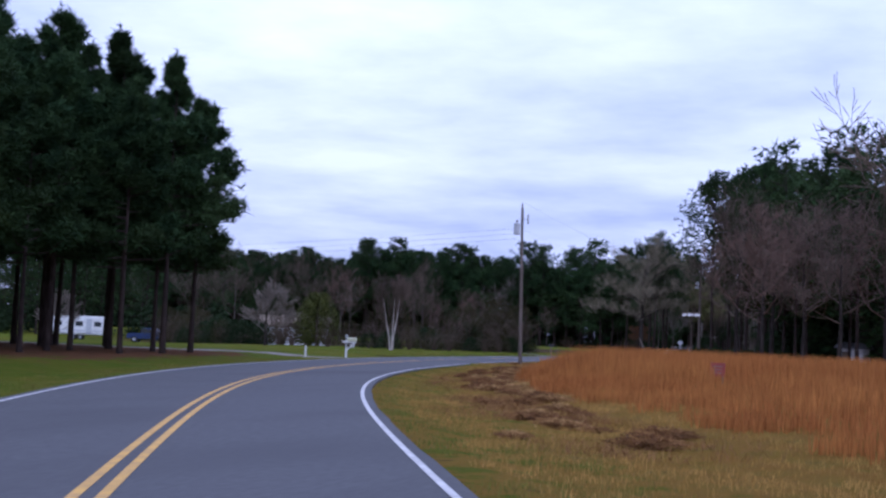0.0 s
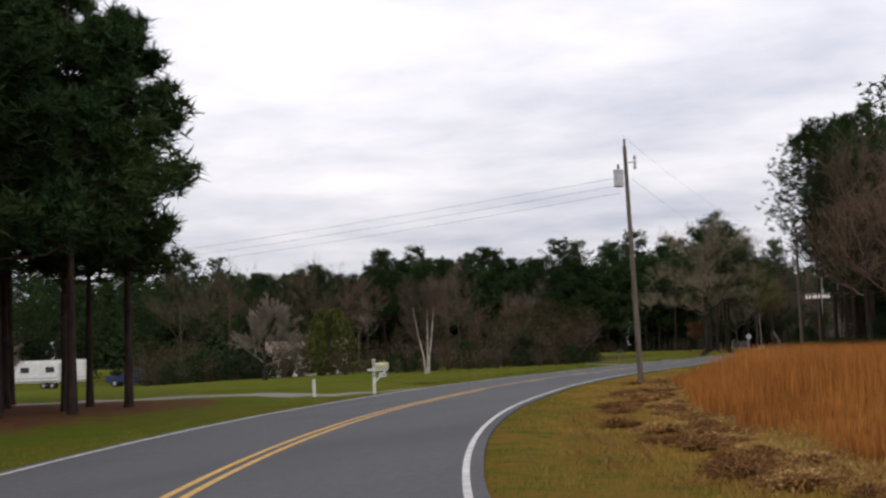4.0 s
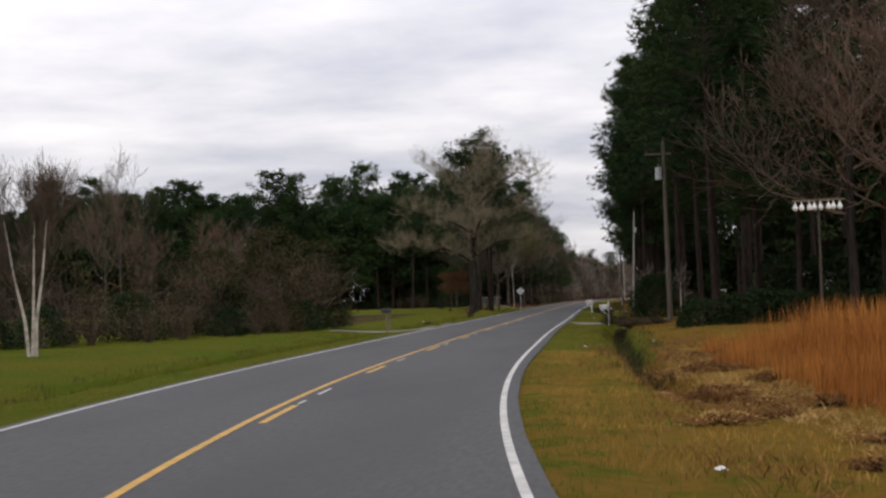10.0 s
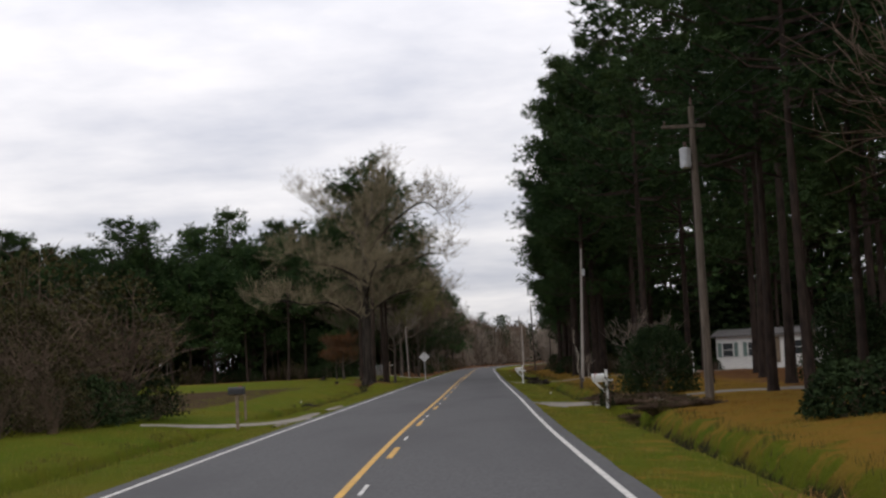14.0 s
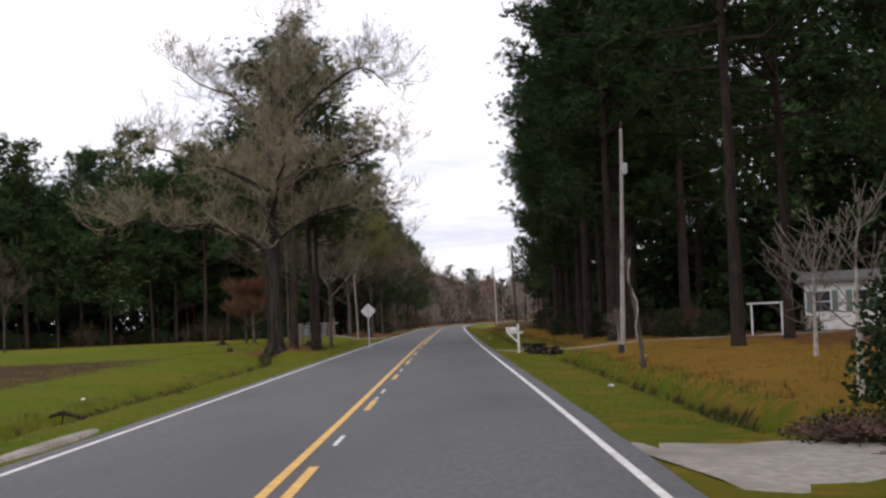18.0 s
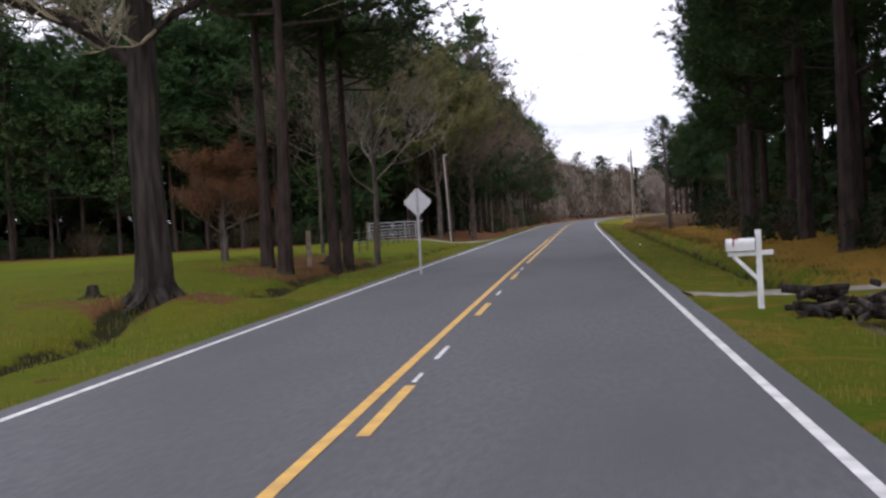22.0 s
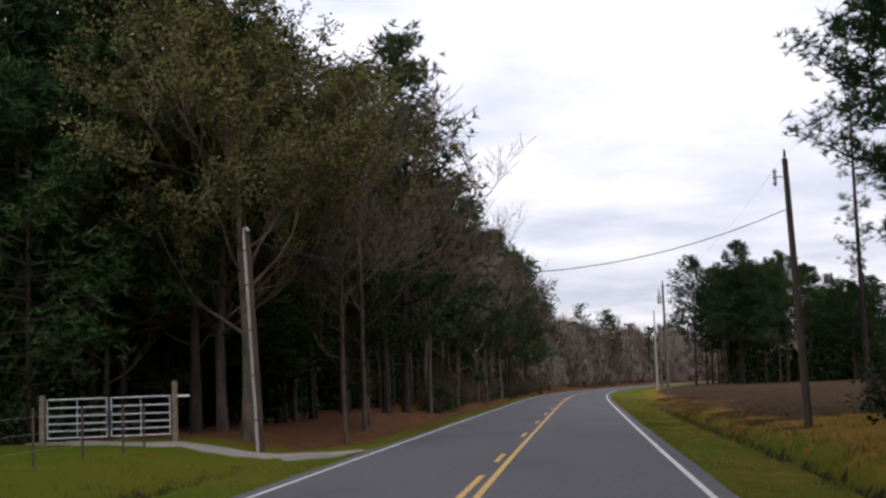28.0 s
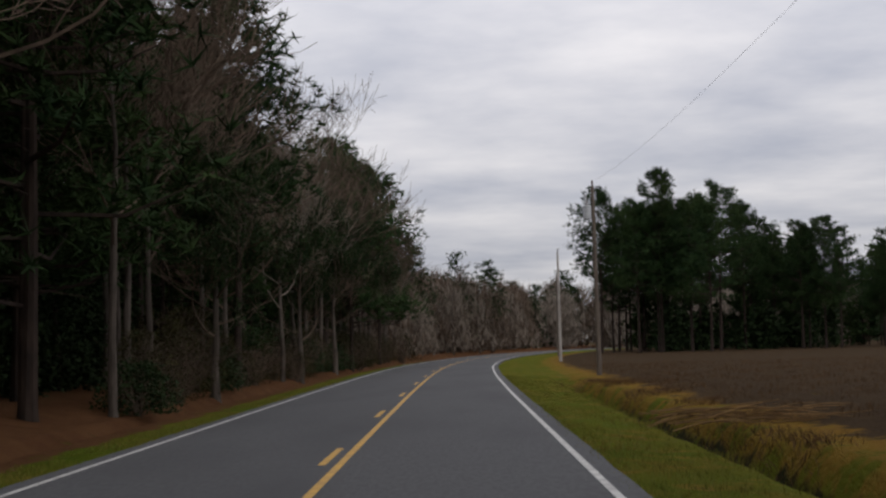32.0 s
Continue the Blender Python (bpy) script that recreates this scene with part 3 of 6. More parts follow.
def bare_meshes(seed, height, trunk_r, rule, depth, fork_at=0.3, limbs=6, leaves=None, lean=0.0, flat=0.0, reach=1.0):
    random.seed(seed)
    t, w = Soup(), Soup()
    zs = [-0.3, 0.2, height * fork_at * 0.5, height * fork_at, height * (fork_at + 0.22), height * (fork_at + 0.42)]
    wob = [Vector((rnd(-1, 1) * 0.012 * height * k / 5 + lean * z, rnd(-1, 1) * 0.012 * height * k / 5, z)) for k, z in enumerate(zs)]
    rr = [trunk_r * 1.5, trunk_r * 1.1, trunk_r * 0.95, trunk_r * 0.85, trunk_r * 0.55, trunk_r * 0.35]
    t.tube(wob, rr, 9)
    for k in range(limbs):
        f = (k + 0.5) / limbs
        z = 3 + f * 2
        i = min(int(z), 4)
        p = wob[i].lerp(wob[i + 1], z - i) if i < 5 else wob[5]
        a = k * 2.4 + rnd(-0.4, 0.4)
        up = rnd(0.15, 0.55) + 0.7 * f - flat * (1 - f)
        branch(w, p, Vector((math.cos(a), math.sin(a), up)).normalized(), height * reach * rnd(0.22, 0.32) * (1.1 - 0.35 * f - 0.25 * f * (reach - 1)), trunk_r * 0.34 * (1 - 0.4 * f), depth, rule, leaves)
    branch(w, wob[5], Vector((rnd(-0.2, 0.2), rnd(-0.2, 0.2), 1)), height * 0.22, trunk_r * 0.33, depth, rule, leaves)
    return t, w


def make_bare(name, seed, height, trunk_r, rule, depth, label, bark, twig, group="", fork_at=0.3, limbs=6, leaf=None, leaf_label="", lean=0.0,
              leaf_size=0.16, leaf_count=5, flat=0.0, reach=1.0):
    spots = [] if leaf else None
    t, w = bare_meshes(seed, height, trunk_r, rule, depth, fork_at, limbs, spots, lean, flat, reach)
    ob = new(name)
    tagged(ob, label, "tree", group)
    part("trunk", t, bark, ob)
    part("limb_crown", w, twig, ob)
    if leaf:
        c = Soup()
        for p in spots:
            for _ in range(leaf_count):
                leaf_card(c, p + Vector((rnd(-1, 1), rnd(-1, 1), rnd(-1, 1))) * 0.22, leaf_size)
        part("foliage", c, leaf, ob, leaf_label)
    return ob


def leaf_card(s, p, size):
    """One small leaf, folded along its middle."""
    u = Vector((rnd(-1, 1), rnd(-1, 1), rnd(-0.6, 0.6))).normalized()
    w = u.cross(Vector((rnd(-1, 1), rnd(-1, 1), rnd(-1, 1)))).normalized()
    h = u.cross(w) * 0.25
    a, b = size * rnd(0.7, 1.3), size * 0.45
    k = len(s.v)
    s.v += [tuple(p), tuple(p + u * a * 0.5 + w * b + h * size), tuple(p + u * a), tuple(p + u * a * 0.5 - w * b + h * size)]
    s.f += [(k, k + 1, k + 2), (k, k + 2, k + 3)]


def shrub(name, seed, rx, ry, h, count, leaf, label, size=0.16, twigs=40, twig=TWIG, group="", hollow=0.45):
    """Stems fanning from the ground with leaves in an uneven, lumpy mass."""
    random.seed(seed)
    t, c = Soup(), Soup()
    for k in range(twigs):
        a, f = rnd(0, 6.28), rnd(0.2, 1)
        e = Vector((math.cos(a) * rx * f, math.sin(a) * ry * f, h * rnd(0.5, 1.05) * math.sqrt(max(0.05, 1 - 0.75 * f * f))))
        m = e * 0.5 + Vector((rnd(-0.1, 0.1) * rx, rnd(-0.1, 0.1) * ry, 0.1 * h))
        t.tube([Vector((rnd(-0.1, 0.1) * rx, rnd(-0.1, 0.1) * ry, -0.1)), m, e], [0.025, 0.016, 0.006], 3, False)
        for _ in range(2):
            o = m.lerp(e, rnd(0, 1))
            t.tube([o, o + Vector((rnd(-1, 1), rnd(-1, 1), rnd(0, 1))) * 0.25 * h], [0.012, 0.005], 3, False)
    lumps = [(rnd(0, 6.28), rnd(0.2, 0.95), rnd(0.7, 1.1)) for _ in range(14)]
    for k in range(count):
        a, f, g = random.choice(lumps)
        r = rnd(hollow, 1.0)
        a2 = a + rnd(-0.55, 0.55)
        zz = rnd(0.04, 1.0)
        wide = math.sqrt(max(0.03, 1 - zz * zz * 0.92)) * g
        leaf_card(c, Vector((math.cos(a2) * rx * r * wide, math.sin(a2) * ry * r * wide, h * zz * (0.8 + 0.25 * g))), size)
    ob = new(name)
    tagged(ob, label, "shrub", group)
    part("brush", t, twig, ob)
    if count:
        part("foliage", c, leaf, ob)
    return ob


def put(proto, x, y, turn=None, scale=1.0, dz=0.0):
    """A copy of a thing on the ground at x, y."""
    proto.scale = (scale, scale, scale * rnd(0.94, 1.06))
    ob = copy_thing(proto, pose(x, y, ground_z(x, y) + dz, 0, 0, rnd(0, 360) if turn is None else turn))
    proto.scale = (1, 1, 1)
    return ob


def drop(proto):
    """Removes a pattern after its copies stand."""
    for o in (*proto.children_recursive, proto):
        bpy.data.objects.remove(o, do_unlink=True)



def join_stuff(name, items, mats, label, category="woodland"):
    """Many trees or shrubs as one object of kind stuff: items are (proto, matrix)."""
    me = bpy.data.meshes.new(name)
    vs, fs, ms, base = [], [], [], 0
    cache = {}
    for proto, m in items:
        for ch in proto.children:
            if ch.name not in cache:
                d = ch.data
                co = np.empty(len(d.vertices) * 3)
                d.vertices.foreach_get("co", co)
                d.calc_loop_triangles()
                tri = np.empty(len(d.loop_triangles) * 3, dtype=np.int32)
                d.loop_triangles.foreach_get("vertices", tri)
                cache[ch.name] = (co.reshape(-1, 3), tri.reshape(-1, 3), mats.index(d.materials[0]))
            co, faces, mi = cache[ch.name]
            a = np.array(m)
            vs.append(co @ a[:3, :3].T + a[:3, 3])
            fs.append(faces + base)
            ms.append(np.full(len(faces), mi, dtype=np.int32))
            base += len(co)
    vs, fs, ms = np.concatenate(vs), np.concatenate(fs), np.concatenate(ms)
    me.vertices.add(len(vs))
    me.vertices.foreach_set("co", vs.astype(np.float32).ravel())
    me.loops.add(fs.size)
    me.loops.foreach_set("vertex_index", fs.astype(np.int32).ravel())
    me.polygons.add(len(fs))
    me.polygons.foreach_set("loop_start", np.arange(0, fs.size, 3, dtype=np.int32))
    for mt in mats:
        me.materials.append(mt)
    me.polygons.foreach_set("material_index", ms)
    me.update(calc_edges=True)
    return tagged(new(name, me), label, category, kind="stuff")


def spot(x, y, scale=1.0, dz=0.0):
    yy = min(max(y, -200), 620)
    return pose(x, y, ground_z(x, yy) + dz, 0, 0, rnd(0, 360)) @ Matrix.Diagonal((scale, scale, scale * rnd(0.93, 1.08), 1))


# -- the young pine stand on the outside of the bend --
STAND = [make_pine("pine_tree", 10 + k, h, 0.32, 3.7, 2400, "tall dark loblolly pine in a planted roadside stand", "pines in the roadside stand",
                   size=0.52, blades=12, wide=0.038, cone=True, girth=1.05) for k, h in enumerate((16.4, 14.8, 17.2, 15.6))]
random.seed(21)
SPOTS = [(-37.6, 65.4), (-38.6, 63.2), (-36.4, 60.5), (-37.6, 58.5), (-39.8, 57.5), (-36.0, 56.0), (-41.5, 63.5), (-43.0, 60.0), (-45.5, 63.0), (-44.0, 56.0),
         (-48.0, 64.0), (-48.0, 59.0), (-51.5, 62.0), (-50.0, 55.5), (-54.5, 64.5), (-55.5, 59.5), (-58.5, 63.0), (-60.0, 58.0), (-63.5, 63.0), (-45.5, 52.0),
         (-40.5, 51.0), (-36.8, 49.5), (-49.0, 48.0), (-55.0, 52.0), (-67.0, 60.0), (-35.6, 44.5), (-42.0, 44.0), (-39.0, 54.5),
         (-52.5, 66.5), (-57.5, 66.8), (-62.5, 67.0), (-47.5, 67.2), (-43.6, 66.6), (-53.0, 57.0), (-62.0, 54.0), (-68.0, 65.0), (-58.0, 47.0), (-46.5, 45.0),
         (-52.0, 43.0), (-65.0, 50.0), (-72.0, 57.0), (-40.2, 66.9),
         (-66.0, 69.0), (-71.0, 68.0), (-75.0, 63.0), (-77.0, 70.0), (-60.5, 70.0), (-55.0, 69.6), (-70.0, 46.0), (-62.0, 44.0), (-78.0, 52.0), (-46.0, 70.0),
         # this row is never in view; added to keep sky light off the lawn
         (-33.5, 39.5), (-38.5, 38.0), (-44.0, 39.0), (-32.0, 34.0), (-36.5, 32.0), (-42.0, 33.0), (-31.0, 28.5), (-35.5, 26.5), (-41.0, 27.0), (-30.5, 22.5), (-36.0, 20.5), (-48.0, 36.0), (-47.0, 30.0)]
SPOTS += [(rnd(-66, -46), rnd(52, 69)) for _ in range(20)]
for k, (x, y) in enumerate(SPOTS):
    put(STAND[k % 4], x, y, scale=rnd(0.90, 1.0) * (0.88 if x > -41 else 1.2 if y < 61 and x < -42 else 1.0))
for p in STAND:
    drop(p)

# -- tall old pines behind the yards to the east of the road --
TALL = [make_pine("pine_tree", 30 + k, h, b, sp, 1500, "tall mature pine with a high dark crown", "tall pines beside the road",
                  size=0.5, blades=11, wide=0.042, girth=1.05, loose=1.35) for k, (h, b, sp) in enumerate(((22.5, 0.40, 3.6), (20.5, 0.34, 3.4), (23.5, 0.46, 3.8), (21.0, 0.28, 3.2)))]
FINE = [make_pine("pine_tree", 33 + k, h, b, sp, 3000, "tall mature pine with a high dark crown", "tall pines beside the road",
                  size=0.38, blades=13, wide=0.024, girth=1.3) for k, (h, b, sp) in enumerate(((22.0, 0.34, 3.3), (20.5, 0.24, 3.2)))]
BACK = [make_pine("pine_tree", 36 + k, h, b, 3.4, 330, "", "", size=0.72, blades=6, wide=0.105, limb_sides=3, trunk_sides=5, limb_step=1.5, loose=2.0)
        for k, (h, b) in enumerate(((22.0, 0.32), (20.0, 0.24), (18.0, 0.15)))]
YOUNG = [make_pine("pine_tree", 40 + k, h, 0.06, 1.9, 170, "young dense pine branched to the ground", "young pines of the understorey",
                   size=0.6, blades=6, wide=0.11, cone=True, limb_sides=3, trunk_sides=4, limb_step=1.6) for k, h in enumerate((7.5, 5.5, 9.5))]
random.seed(31)
yy = 152.0
near, back = [(-21.2, 188.5), (-14.4, 188.0), (-16.6, 174.0), (-20.5, 166.5), (-18.0, 160.0), (-22.3, 212.0), (-20.0, 208.5), (-13.0, 165.0), (-9.0, 178.0), (-17.5, 196.5), (-23.8, 208.0), (-18.3, 226.5)], []
while yy < 296:
    base = 17.0 if yy < 165 else (18.0 if yy < 207 else 10.7 + 0.1 * max(0.0, yy - 245))
    for row in range(4):
        d = base + row * 4.8 + rnd(-1.2, 1.2)
        y = yy + rnd(-2, 2)
        x = place_at(y, d)
        if (150 < y < 207 and x < 14) or (d > 18 and y > 286) or (row == 1 and y < 250 and int(yy) % 2) or (row > 1 and y > 220):
            continue
        (near if row < 2 else back).append((x, y))
    yy += 5.2
for x, y in near:
    put(random.choice(FINE if x < place_at(y, 16) and y > 205 else TALL), x, y, scale=rnd(1.08, 1.24) if 174 < y < 238 else rnd(0.92, 1.06))
back += [(rnd(-14, 34), rnd(122, 150)) for _ in range(16)] + [(rnd(6, 40), rnd(150, 215)) for _ in range(22)]
thick = [(random.choice(BACK), spot(x, y, rnd(0.85, 1.05))) for x, y in back]
for k in range(60):
    y = rnd(150, 296)
    d = rnd(24, 36) if y > 165 else rnd(28, 40)
    x = place_at(y, d)
    if not (150 < y < 214 and x < 12):
        thick.append((random.choice(YOUNG), spot(x, y, rnd(0.8, 1.3))))
for k in range(40):
    thick.append((random.choice(YOUNG), spot(rnd(-12, 40), rnd(136, 150), rnd(0.9, 1.3))))
for k in range(26):
    y = 212 + k * 3.2 + rnd(-1, 1)
    thick.append((random.choice(YOUNG), spot(place_at(y, rnd(14, 20)), y, rnd(0.5, 0.9))))
join_stuff("pine_wood", thick, [PINE_BARK, NEEDLES], "dense dark pine wood with young undergrowth")

def mass(seed, rx, h, count, leaf, size):
    """A loose lump of leaves or dry twigs for deep undergrowth, also set inside woods to block light."""
    random.seed(seed)
    c = Soup()
    for k in range(count):
        a, zz = rnd(0, 6.28), rnd(0.0, 1.0)
        w = rx * rnd(0.2, 1.0) * math.sqrt(max(0.02, 1 - zz * zz * 0.9)) * (0.8 + 0.35 * math.sin(3 * a + seed))
        leaf_card(c, Vector((math.cos(a) * w, math.sin(a) * w, h * zz)), size)
    ob = new("mass")
    part("foliage", c, leaf, ob)
    return ob


def haze(seed, rx, h, count, twig):
    """A loose stand of thin upright twigs: leafless scrub far off, in pale twigs to imitate haze."""
    random.seed(seed)
    c = Soup()
    for k in range(count):
        a, f, zz = rnd(0, 6.28), rnd(0.0, 1.0) ** 0.6, rnd(0.0, 1.0) ** 0.8
        w = rx * f * math.sqrt(max(0.06, 1 - zz * zz * 0.9)) * (0.8 + 0.35 * math.sin(3 * a + seed))
        p = Vector((math.cos(a) * w, math.sin(a) * w, h * zz))
        v = Vector((rnd(-0.5, 0.5), rnd(-0.5, 0.5), rnd(0.5, 1.0))) * rnd(0.5, 1.4)
        b = rnd(0, 6.28)
        e = Vector((math.cos(b), math.sin(b), 0)) * rnd(0.03, 0.07)
        c.tri(tuple(p - e), tuple(p + e), tuple(p + v))
    ob = new("mass")
    part("brush", c, twig, ob)
    return ob


# the pale-twig lump has distance haze put into its colour
MASS = [mass(44, 2.6, 4.6, 420, LEAF_DARK, 0.5), haze(45, 2.8, 4.6, 620, PALE_TWIG), haze(46, 2.6, 5.0, 620, TWIG), mass(48, 2.4, 5.2, 1100, LEAF_DARK, 0.2)]
random.seed(47)
# undergrowth and back rows, many added only to block light and darken the woods
dark = []
for k in range(60):
    dark.append((MASS[0], spot(rnd(-13, 14), rnd(140, 152), rnd(0.7, 1.3))))
for k in range(70):
    dark.append((MASS[0], spot(rnd(-21, 18), rnd(214, 240), rnd(0.8, 1.4))))
for k in range(26):
    dark.append((BACK[k % 3], spot(rnd(-12, 14), rnd(138, 152), rnd(0.75, 1.0))))
for k in range(30):
    dark.append((BACK[k % 3], spot(rnd(-12, 34), rnd(218, 262), rnd(0.5, 0.68))))
for k in range(20):
    dark.append((BACK[k % 3], spot(rnd(-15, 26), rnd(224, 264), rnd(0.85, 1.08))))
for k in range(46):
    dark.append((MASS[0], spot(rnd(-14, 40), rnd(216, 258), rnd(1.2, 1.7))))
for k in range(18):
    dark.append((BACK[k % 3], spot(-11 + k * 1.1 + rnd(-1, 1), rnd(210, 222), rnd(0.95, 1.1))))
for k in range(50):
    x, y = (-172 - rnd(0, 12), 180 + 2.2 * k) if k % 2 else (-205 - 3.2 * k, 285 + rnd(-5, 5))
    dark.append((BACK[k % 3], spot(x, y, rnd(0.8, 0.98))))
    dark.append((MASS[0], spot(x + rnd(-2, 2), y - 3, rnd(1.4, 2.0))))
for k in range(52):
    y = 10 + k * 3.4
    dark.append((BACK[k % 3], spot(rnd(-176, -150), y, rnd(0.75, 0.95))))
    dark.append((MASS[0], spot(rnd(-165, -146), y, rnd(1.0, 1.5))))
for k in range(50):
    y = rnd(240, 290)
    dark.append((MASS[0], spot(place_at(y, rnd(19, 30)), y, rnd(0.7, 1.2))))
for k in range(70):
    dark.append((MASS[3 if k < 12 else 0], spot(-49 - k * 2.2, rnd(287, 297), rnd(0.9, 1.4))))
for k in range(50):
    dark.append((MASS[3 if k < 8 else 0], spot(-50 - k * 3.2, rnd(301, 305), rnd(1.7, 2.1))))
for k in range(46):
    y = 284 + k * 3.2
    dark.append((MASS[3], spot(place_at(y, rnd(-27, -20)), y, rnd(0.9, 1.4))))
for k in range(64):
    y = 280 + k * 1.1
    dark.append((MASS[3], spot(place_at(y, rnd(-24, -17) if y < 320 else rnd(-18, -13)), y, rnd(0.8, 1.4))))
for k in range(24):
    dark.append((BACK[k % 3], spot(rnd(-140, -98), rnd(168, 186), rnd(0.58, 0.76))))
    dark.append((MASS[0], spot(rnd(-140, -90), rnd(166, 180), rnd(0.7, 1.1))))
for k in range(190):
    dark.append((MASS[random.choice((0, 1, 1, 1, 2))], spot(rnd(-90, 70) if k < 130 else rnd(70, 240), rnd(568, 600), rnd(0.9, 1.9))))
for k in range(56):
    dark.append((MASS[random.choice((0, 1, 1))], spot(rnd(-80, 80), rnd(546, 562), rnd(1.5, 2.3))))
for k in range(60):
    y = rnd(425, 540)
    dark.append((MASS[random.choice((1, 1, 2))], spot(place_at(y, -9 - rnd(0, 12)), y, rnd(1.0, 1.9))))
for k in range(80):
    dark.append((MASS[1 + k % 2], spot(rnd(-75, 50), rnd(556, 598), rnd(1.9, 2.9))))
for k in range(56):
    y = rnd(430, 540)
    dark.append((MASS[1 + k % 2], spot(place_at(y, -10 - rnd(0, 16)), y, rnd(1.5, 2.4))))
for k in range(22):
    dark.append((MASS[0], spot(rnd(-13, 7), rnd(440, 470), rnd(0.7, 1.1))))
for k in range(40):
    dark.append((MASS[random.choice((0, 1, 2))], spot(rnd(-12, 26), rnd(462, 476), rnd(0.5, 0.9))))
for k in range(70):
    y = 279 + k * 0.75
    dark.append((MASS[3], spot(place_at(y, rnd(-22, -15)), y, rnd(0.6, 1.2))))
join_stuff("deep_undergrowth", dark, [LEAF_DARK, TWIG, PALE_TWIG, PINE_BARK, NEEDLES], "deep dark undergrowth and back rows of the woods", "undergrowth")

# -- the woods to the west and north --
WOOD_PINES = [make_pine("pine_tree", 50 + k, h, b, 3.2, 1400, "dark pine in the dense wood edge", "pines of the wood",
                        size=0.5, blades=9, wide=0.046, loose=1.7) for k, (h, b) in enumerate(((18.5, 0.30), (16.5, 0.2), (20.0, 0.38), (15.0, 0.15), (17.5, 0.42)))]
WOOD_BARE = [make_bare("bare_tree", 70 + k, h, 0.13, dict(FAR, thin=0.012, forks=(3, 4, 4, 3)), 3, "leafless grey-brown tree in the wood edge", GREY_BARK, tw, "bare trees of the wood",
                       fork_at=0.3, limbs=8) for k, (h, tw) in enumerate(((14.0, TWIG), (12.0, PALE_TWIG), (15.5, TWIG), (10.0, RED_TWIG)))]
LEAFY = [make_bare("leafing_tree", 80 + k, h, 0.16, FAR, 3, lab, GREY_BARK, TWIG, "", 0.22, 9, leaf, "", 0.0, 0.095, 24 if k < 2 else 9)
         for k, (h, leaf, lab) in enumerate(((11.0, LEAF_OLIVE, "broad tree in thin olive young leaf at the wood edge"),
                                             (9.0, LEAF_DARK, "dark evergreen tree at the wood edge"),
                                             (6.5, LEAF_RUST, "small tree keeping rust-brown dead leaves")))]
FAR_BARE = [make_bare("bare_tree", 75 + k, h, 0.15, dict(FAR, forks=(3, 3, 3), thin=0.024), 2, "", GREY_BARK, tw, "", 0.3, 7)
            for k, (h, tw) in enumerate(((13.0, TWIG), (11.0, PALE_TWIG), (9.0, RED_TWIG)))]
random.seed(61)
deep = []
# along the road
y = 279.0
while y < 425:
    for r in range(5):
        x = place_at(y, -6.8 - 3.4 * (1 - smooth(306, 318, y)) - r * 4.3 - rnd(0, 2.4))
        yq = y + rnd(-1.5, 1.5)
        if r < 2:
            k = random.random()
            if r == 0 and y < 283:
                continue
            proto = random.choice(WOOD_BARE) if k < (0.1 if y < 318 else 0.6 if r == 0 else 0.3) else (LEAFY[1] if k > 0.82 else random.choice(WOOD_PINES))
            put(proto, x, yq, scale=(rnd(0.85, 1.05) if r == 0 else rnd(0.9, 1.08)) * (0.84 if y < 306 else 1))
        else:
            deep.append((random.choice(BACK), spot(x, yq, rnd(0.75, 0.92))))
            deep.append((random.choice(YOUNG), spot(x + rnd(-2, 2), yq + rnd(-2, 2), rnd(0.8, 1.3))))
    y += 4.6
# the wood's southern edge behind the meadow
for k in range(48):
    x = -47 - k * 3.3
    for r in range(5):
        xq, yq = x + rnd(-1.3, 1.3), 280 + r * 4.5 + rnd(-1.5, 1.5) - 4 * (k > 2)
        if k < 3 and r == 0:
            continue
        if r < 2 and k < 40:
            put(random.choice(WOOD_BARE if random.random() < 0.16 else WOOD_PINES), xq, yq, scale=rnd(0.94, 1.08))
        else:
            deep.append((random.choice(FAR_BARE if random.random() < 0.12 else BACK), spot(xq, yq, rnd(0.74, 0.9))))
        if r > 1 and (r + k) % 2:
            deep.append((random.choice(YOUNG), spot(xq + rnd(-2, 2), yq + rnd(-2, 2), rnd(0.8, 1.4))))
for k in range(64):
    put(random.choice(WOOD_PINES), -49 - k * 2.3 + rnd(-0.9, 0.9), rnd(281, 290), scale=rnd(0.92, 1.06))
for k in range(95):
    y = rnd(428, 530)
    deep.append((random.choice(FAR_BARE[:2] if random.random() < 0.82 else BACK), spot(place_at(y, -8 - rnd(0, 24)), y, rnd(0.6, 0.85))))
for k in range(130):
    x = rnd(-70, 60) if k < 80 else rnd(60, 230)
    y = 545 + rnd(0, 40)
    if abs(x - road_x(min(y, 600))) > 9:
        deep.append((random.choice(FAR_BARE[:2] if random.random() < 0.62 else BACK), spot(x, y, rnd(0.6, 0.8))))
        deep.append((random.choice(YOUNG), spot(x + rnd(-3, 3), y + 8, rnd(1.0, 1.5))))
join_stuff("far_wood", deep, [PINE_BARK, NEEDLES, GREY_BARK, TWIG, PALE_TWIG, RED_TWIG], "dense mixed pine wood with dark undergrowth")
